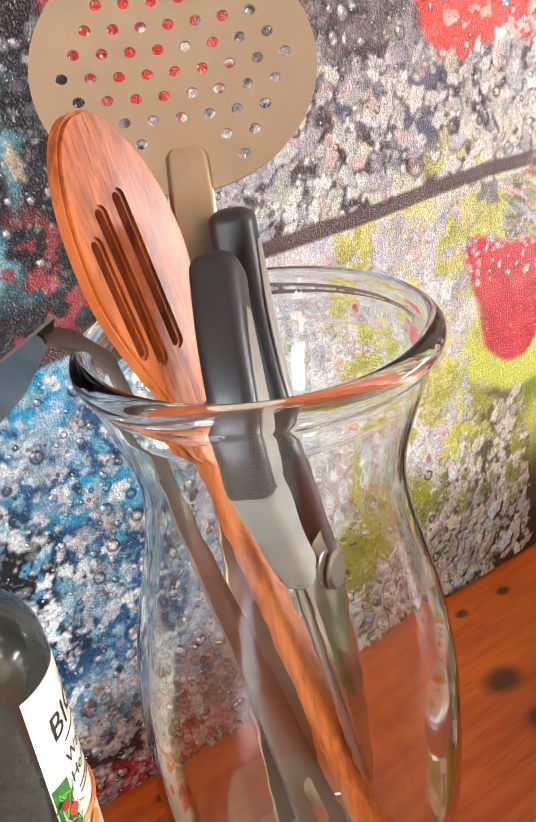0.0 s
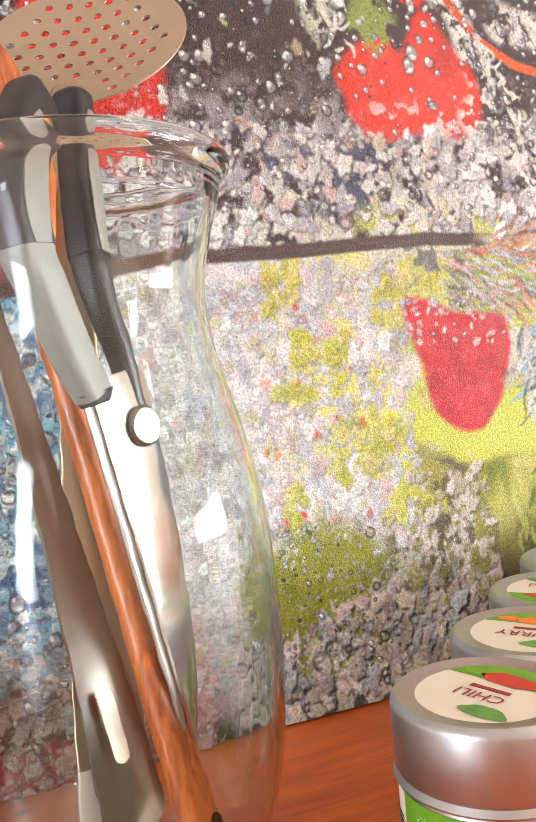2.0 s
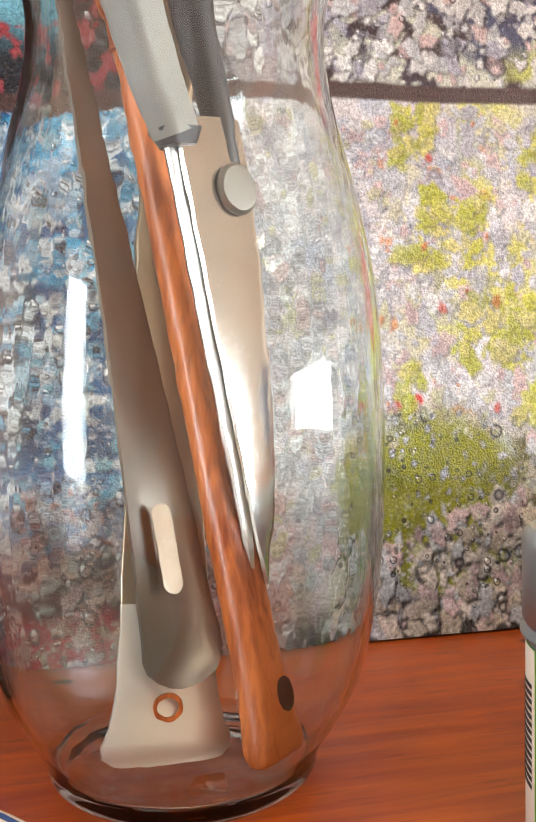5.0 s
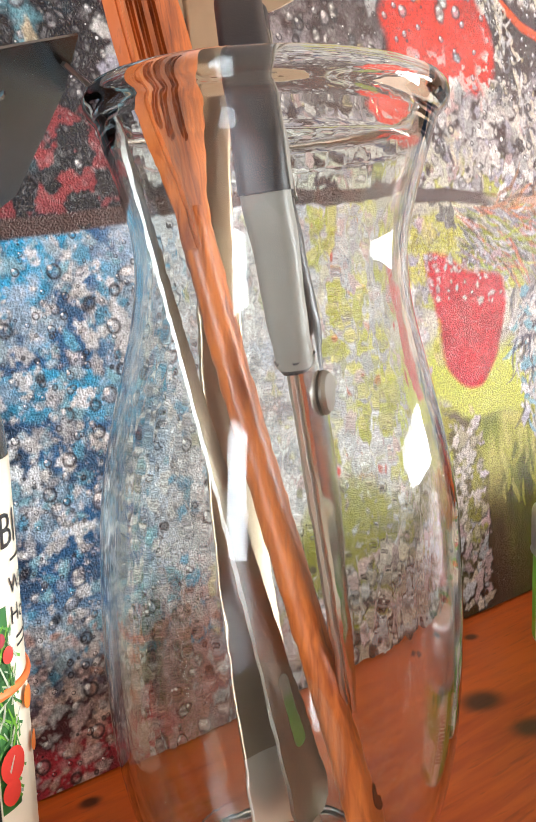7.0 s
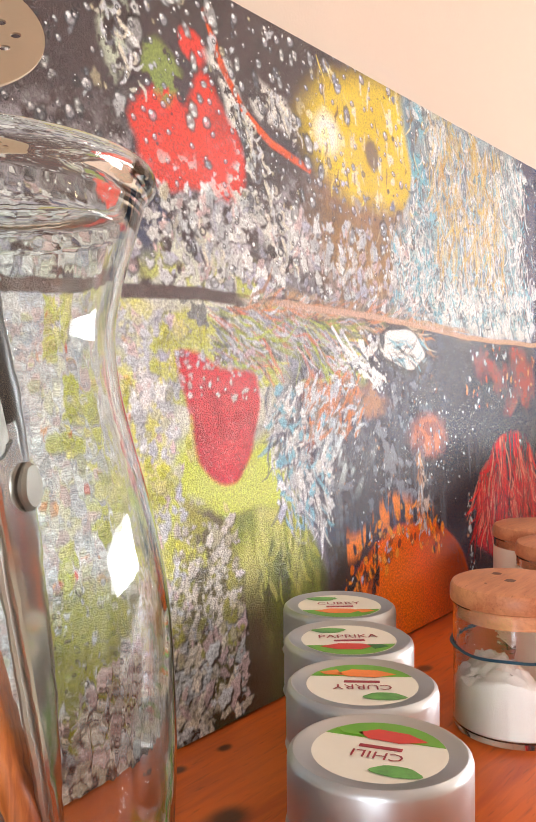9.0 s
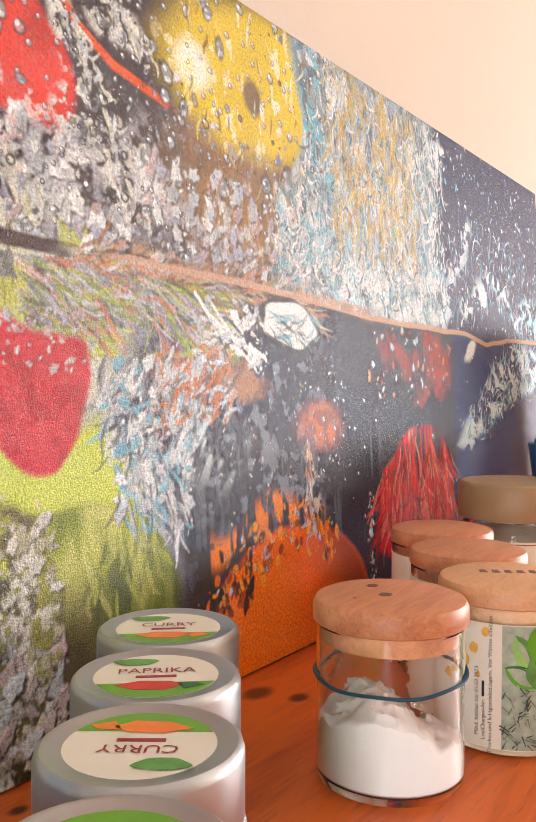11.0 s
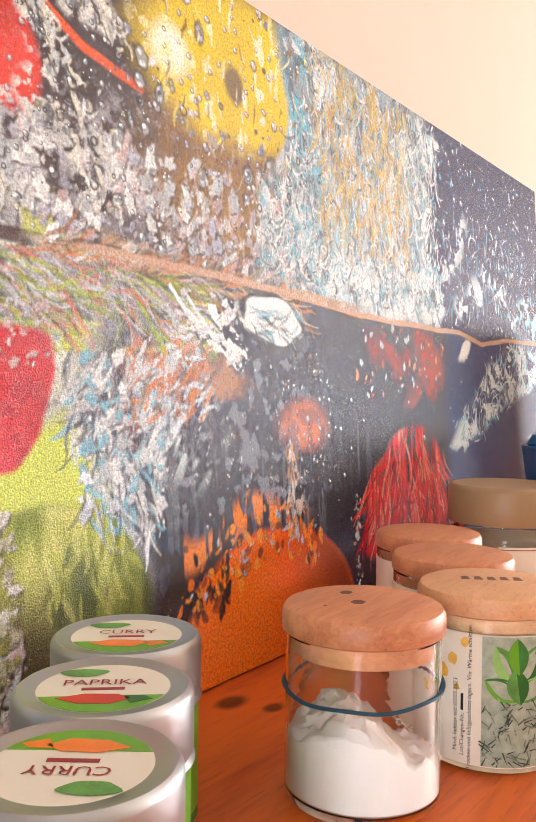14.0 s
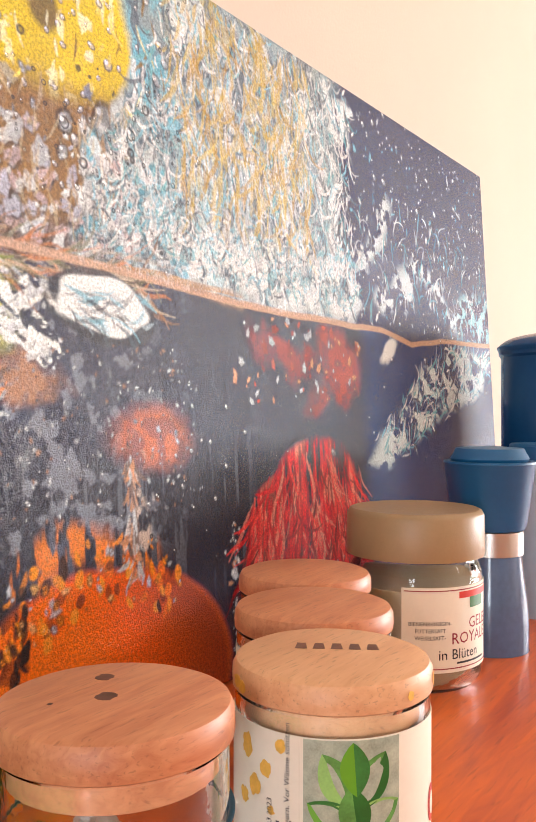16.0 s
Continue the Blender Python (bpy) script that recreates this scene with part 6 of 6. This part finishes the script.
            part("label_stain", bm, M_STAIN, sl, "yellow spice stain")
        ring_ = [(0.0042 * math.cos(2 * math.pi * k / 20) * q, 0.0075 * math.sin(2 * math.pi * k / 20) * q) for q in (1,) for k in range(20)]
        for q, mm, lift in ((1.0, M_RED, 0.0006), (0.62, M_PAPER, 0.0008)):
            bm = disc_patch([(x * q, y * q) for x, y in ring_], 0, 0.0001)
            for v in bm.verts:
                t_ = radians(-76) + v.co.x / r
                v.co = ((r + lift + v.co.z) * math.cos(t_), (r + lift + v.co.z) * math.sin(t_), 0.040 + v.co.y)
            part("label_mark", bm, mm, sl)
        for k in range(5):
            x = -0.015 + 0.0075 * k
            bar = disc_patch([(x - 0.0026, -0.004), (x + 0.0026, -0.004), (x + 0.0018, 0.004), (x - 0.0018, 0.004)], h + 0.0001, 0.0001)
            part("lid_print", moved(bar, Matrix.Rotation(radians(-60), 4, "Z") @ Matrix.Translation((0.002, 0.008, 0))), M_LIDINK, ld)
        for a, z, q0 in ((-214, h - 0.0068, 0.0046), (-208, h - 0.0080, 0.0035), (-104, h - 0.0072, 0.0022), (-72, h - 0.0066, 0.0036)):
            bm = disc_patch([(q0 * (0.8 + 0.4 * noise.noise((k * 0.8, a, 3.0))) * math.cos(2 * math.pi * k / 18), min(q0, 0.0032) * (0.8 + 0.3 * noise.noise((k * 0.6, a, 7.0))) * math.sin(2 * math.pi * k / 18)) for k in range(18)], 0, 0.0001)
            for v in bm.verts:
                t_ = radians(a) + v.co.x / r
                v.co = ((r + 0.00135 + v.co.z) * math.cos(t_), (r + 0.00135 + v.co.z) * math.sin(t_), z + v.co.y)
            part("lid_stain", bm, M_STAIN, ld, "yellow spice stain")
    return j


herb_jar((0.205, -0.184, 0), 0.0400, 0.095, "herb jar with a pale wooden lid and leafy paper label", True, True)
herb_jar((0.276, -0.132, 0), 0.0400, 0.095, "herb jar with a reddish wooden lid and paper label", False, False)
herb_jar((0.346, -0.083, 0), 0.0400, 0.0952, "herb jar with a reddish wooden lid, close to the picture", False, False)

# ---------------- honey jar and what stands behind ----------------
hx, hy, hr = 0.470, -0.101, 0.0490
honey = thing("honey_jar", (hx, hy, 0), "glass jar of pale honey with a broad beige screw lid", "jar")
g = part("glass", lathe(smooth_profile([(0, 0.001), (hr - 0.012, 0.0), (hr - 0.005, 0.002), (hr - 0.001, 0.010), (hr - 0.0005, 0.030), (hr - 0.0005, 0.074), (hr - 0.002, 0.082), (hr - 0.005, 0.088), (hr - 0.005, 0.092)], 3) + [(hr - 0.008, 0.092), (hr - 0.008, 0.086), (hr - 0.004, 0.074), (hr - 0.004, 0.012), (hr - 0.010, 0.004), (0, 0.004)], 64), M_JAR, honey)
g.visible_shadow = False
part("honey", lathe([(0, 0.0042), (hr - 0.011, 0.0045), (hr - 0.0045, 0.013), (hr - 0.0045, 0.070), (0, 0.071)], 48), M_HONEY, honey, "pale set honey")
part("lid", lathe([(hr - 0.004, 0.0905), (hr + 0.0006, 0.0905), (hr + 0.001, 0.092), (hr + 0.0006, 0.119), (hr - 0.001, 0.1222), (hr - 0.003, 0.1232), (hr - 0.006, 0.1225), (0, 0.1222)], 72), M_TAN, honey, "beige plastic screw lid")
lb = part("label", band(hr - 0.0002, 0.016, 0.074, -166, -40, 40), M_PAPER, honey, "cream paper label")
R_ = hr + 0.0002
for z in (0.0715, 0.0185):
    part("label_rule", band(R_, z, z + 0.0007, -164, -42, 30, thick=0.0001), M_DKRED, lb)
letters("GELEE", 0.0110, M_DKRED, lb, (0, 0, 0.048), (R_, -90))
letters("ROYALE", 0.0110, M_DKRED, lb, (0, 0, 0.0385), (R_, -102))
letters("in Blüten", 0.0100, M_INK, lb, (0, 0, 0.028), (R_, -116))
for k, w in enumerate(("BIENENKÖNIGIN-", "FUTTERSAFT", "WEISELSAFT-")):
    letters(w, 0.0038, M_INK, lb, (0, 0, 0.0495 - 0.0048 * k), (R_, -143))
part("label_line", band(R_, 0.0215, 0.0228, -120, -84, 12, thick=0.0001), M_INK, lb)
part("label_crest", band(R_, 0.066, 0.0705, -118, -74, 14, thick=0.0001), M_RED, lb)
part("label_crest", band(R_, 0.0585, 0.066, -106, -86, 10, thick=0.0001), M_DKGREEN, lb)

mill = thing("spice_grinder", (0.570, -0.122, 0), "glass spice grinder with a blue plastic cup and steel ring", "grinder")
mill.scale = (0.9, 0.9, 1.08)
part("body", lathe(smooth_profile([(0, 0.0), (0.032, 0.0), (0.035, 0.003), (0.0345, 0.03), (0.030, 0.06), (0.0285, 0.072)], 3) + [(0, 0.072)], 56), material("blue_grey_glass", srgb(84, 104, 136), 0.12, vary=0.2, scale=30), mill, "bluish filled glass body")
part("ring", lathe([(0.0288, 0.0715), (0.0302, 0.072), (0.0302, 0.0895), (0.0288, 0.0905), (0.0, 0.0905), (0, 0.0715), (0.0288, 0.0715)], 56), M_STEEL, mill, "steel ring")
part("cup", lathe([(0, 0.0905), (0.031, 0.0905), (0.033, 0.094), (0.0405, 0.139), (0.0415, 0.140), (0.0410, 0.1415), (0.036, 0.1415), (0.0355, 0.1405), (0, 0.1400)], 56), M_BLUE, mill)
part("cup_lid", lathe([(0, 0.1412), (0.0335, 0.1412), (0.0350, 0.1435), (0.0300, 0.1512), (0, 0.1530)], 56), M_BLUE, mill, "blue stopper")

jar = thing("labelled_jar", (0.716, -0.129, 0), "pale jar with a blue lid and a printed cream label", "jar")
part("body", lathe(smooth_profile([(0, 0.0), (0.034, 0.0), (0.037, 0.004), (0.037, 0.12), (0.033, 0.135), (0.030, 0.142)], 3) + [(0, 0.142)], 56), material("milky_jar", srgb(176, 190, 200), 0.2, vary=0.06), jar)
part("lid", lathe([(0, 0.1422), (0.036, 0.1422), (0.037, 0.144), (0.037, 0.160), (0.035, 0.162), (0, 0.162)], 56), M_BLUE, jar)
jl = part("label", band(0.0372, 0.03, 0.105, -170, -40, 30), M_PAPER, jar, "cream printed label")
part("label_arch", band(0.0375, 0.090, 0.104, -150, -80, 20, thick=0.0001), M_DKGREEN, jl)
for k in range(3):
    part("print_line", band(0.0375, 0.078 - 0.011 * k, 0.082 - 0.011 * k, -148, -84, 16, thick=0.0001), M_INK, jl)
for k, mm in enumerate((M_SALMON, M_GREYGREEN, M_RED)):
    part("label_spot", band(0.0375, 0.036, 0.046, -142 + 20 * k, -130 + 20 * k, 8, thick=0.0001), mm, jl)

pot = thing("storage_pot", (0.905, -0.098, 0), "tall dark blue enamel pot with a glass rim lid", "pot")
part("body", lathe([(0, 0.0), (0.068, 0.0), (0.074, 0.006), (0.076, 0.255), (0.0785, 0.258), (0.0785, 0.262), (0, 0.262)], 72), M_NAVY, pot)
part("lid", lathe(smooth_profile([(0.0785, 0.2622), (0.0805, 0.266), (0.079, 0.269), (0.065, 0.278), (0.035, 0.284), (0.012, 0.286)], 3) + [(0, 0.286)], 72), M_NAVY, pot)
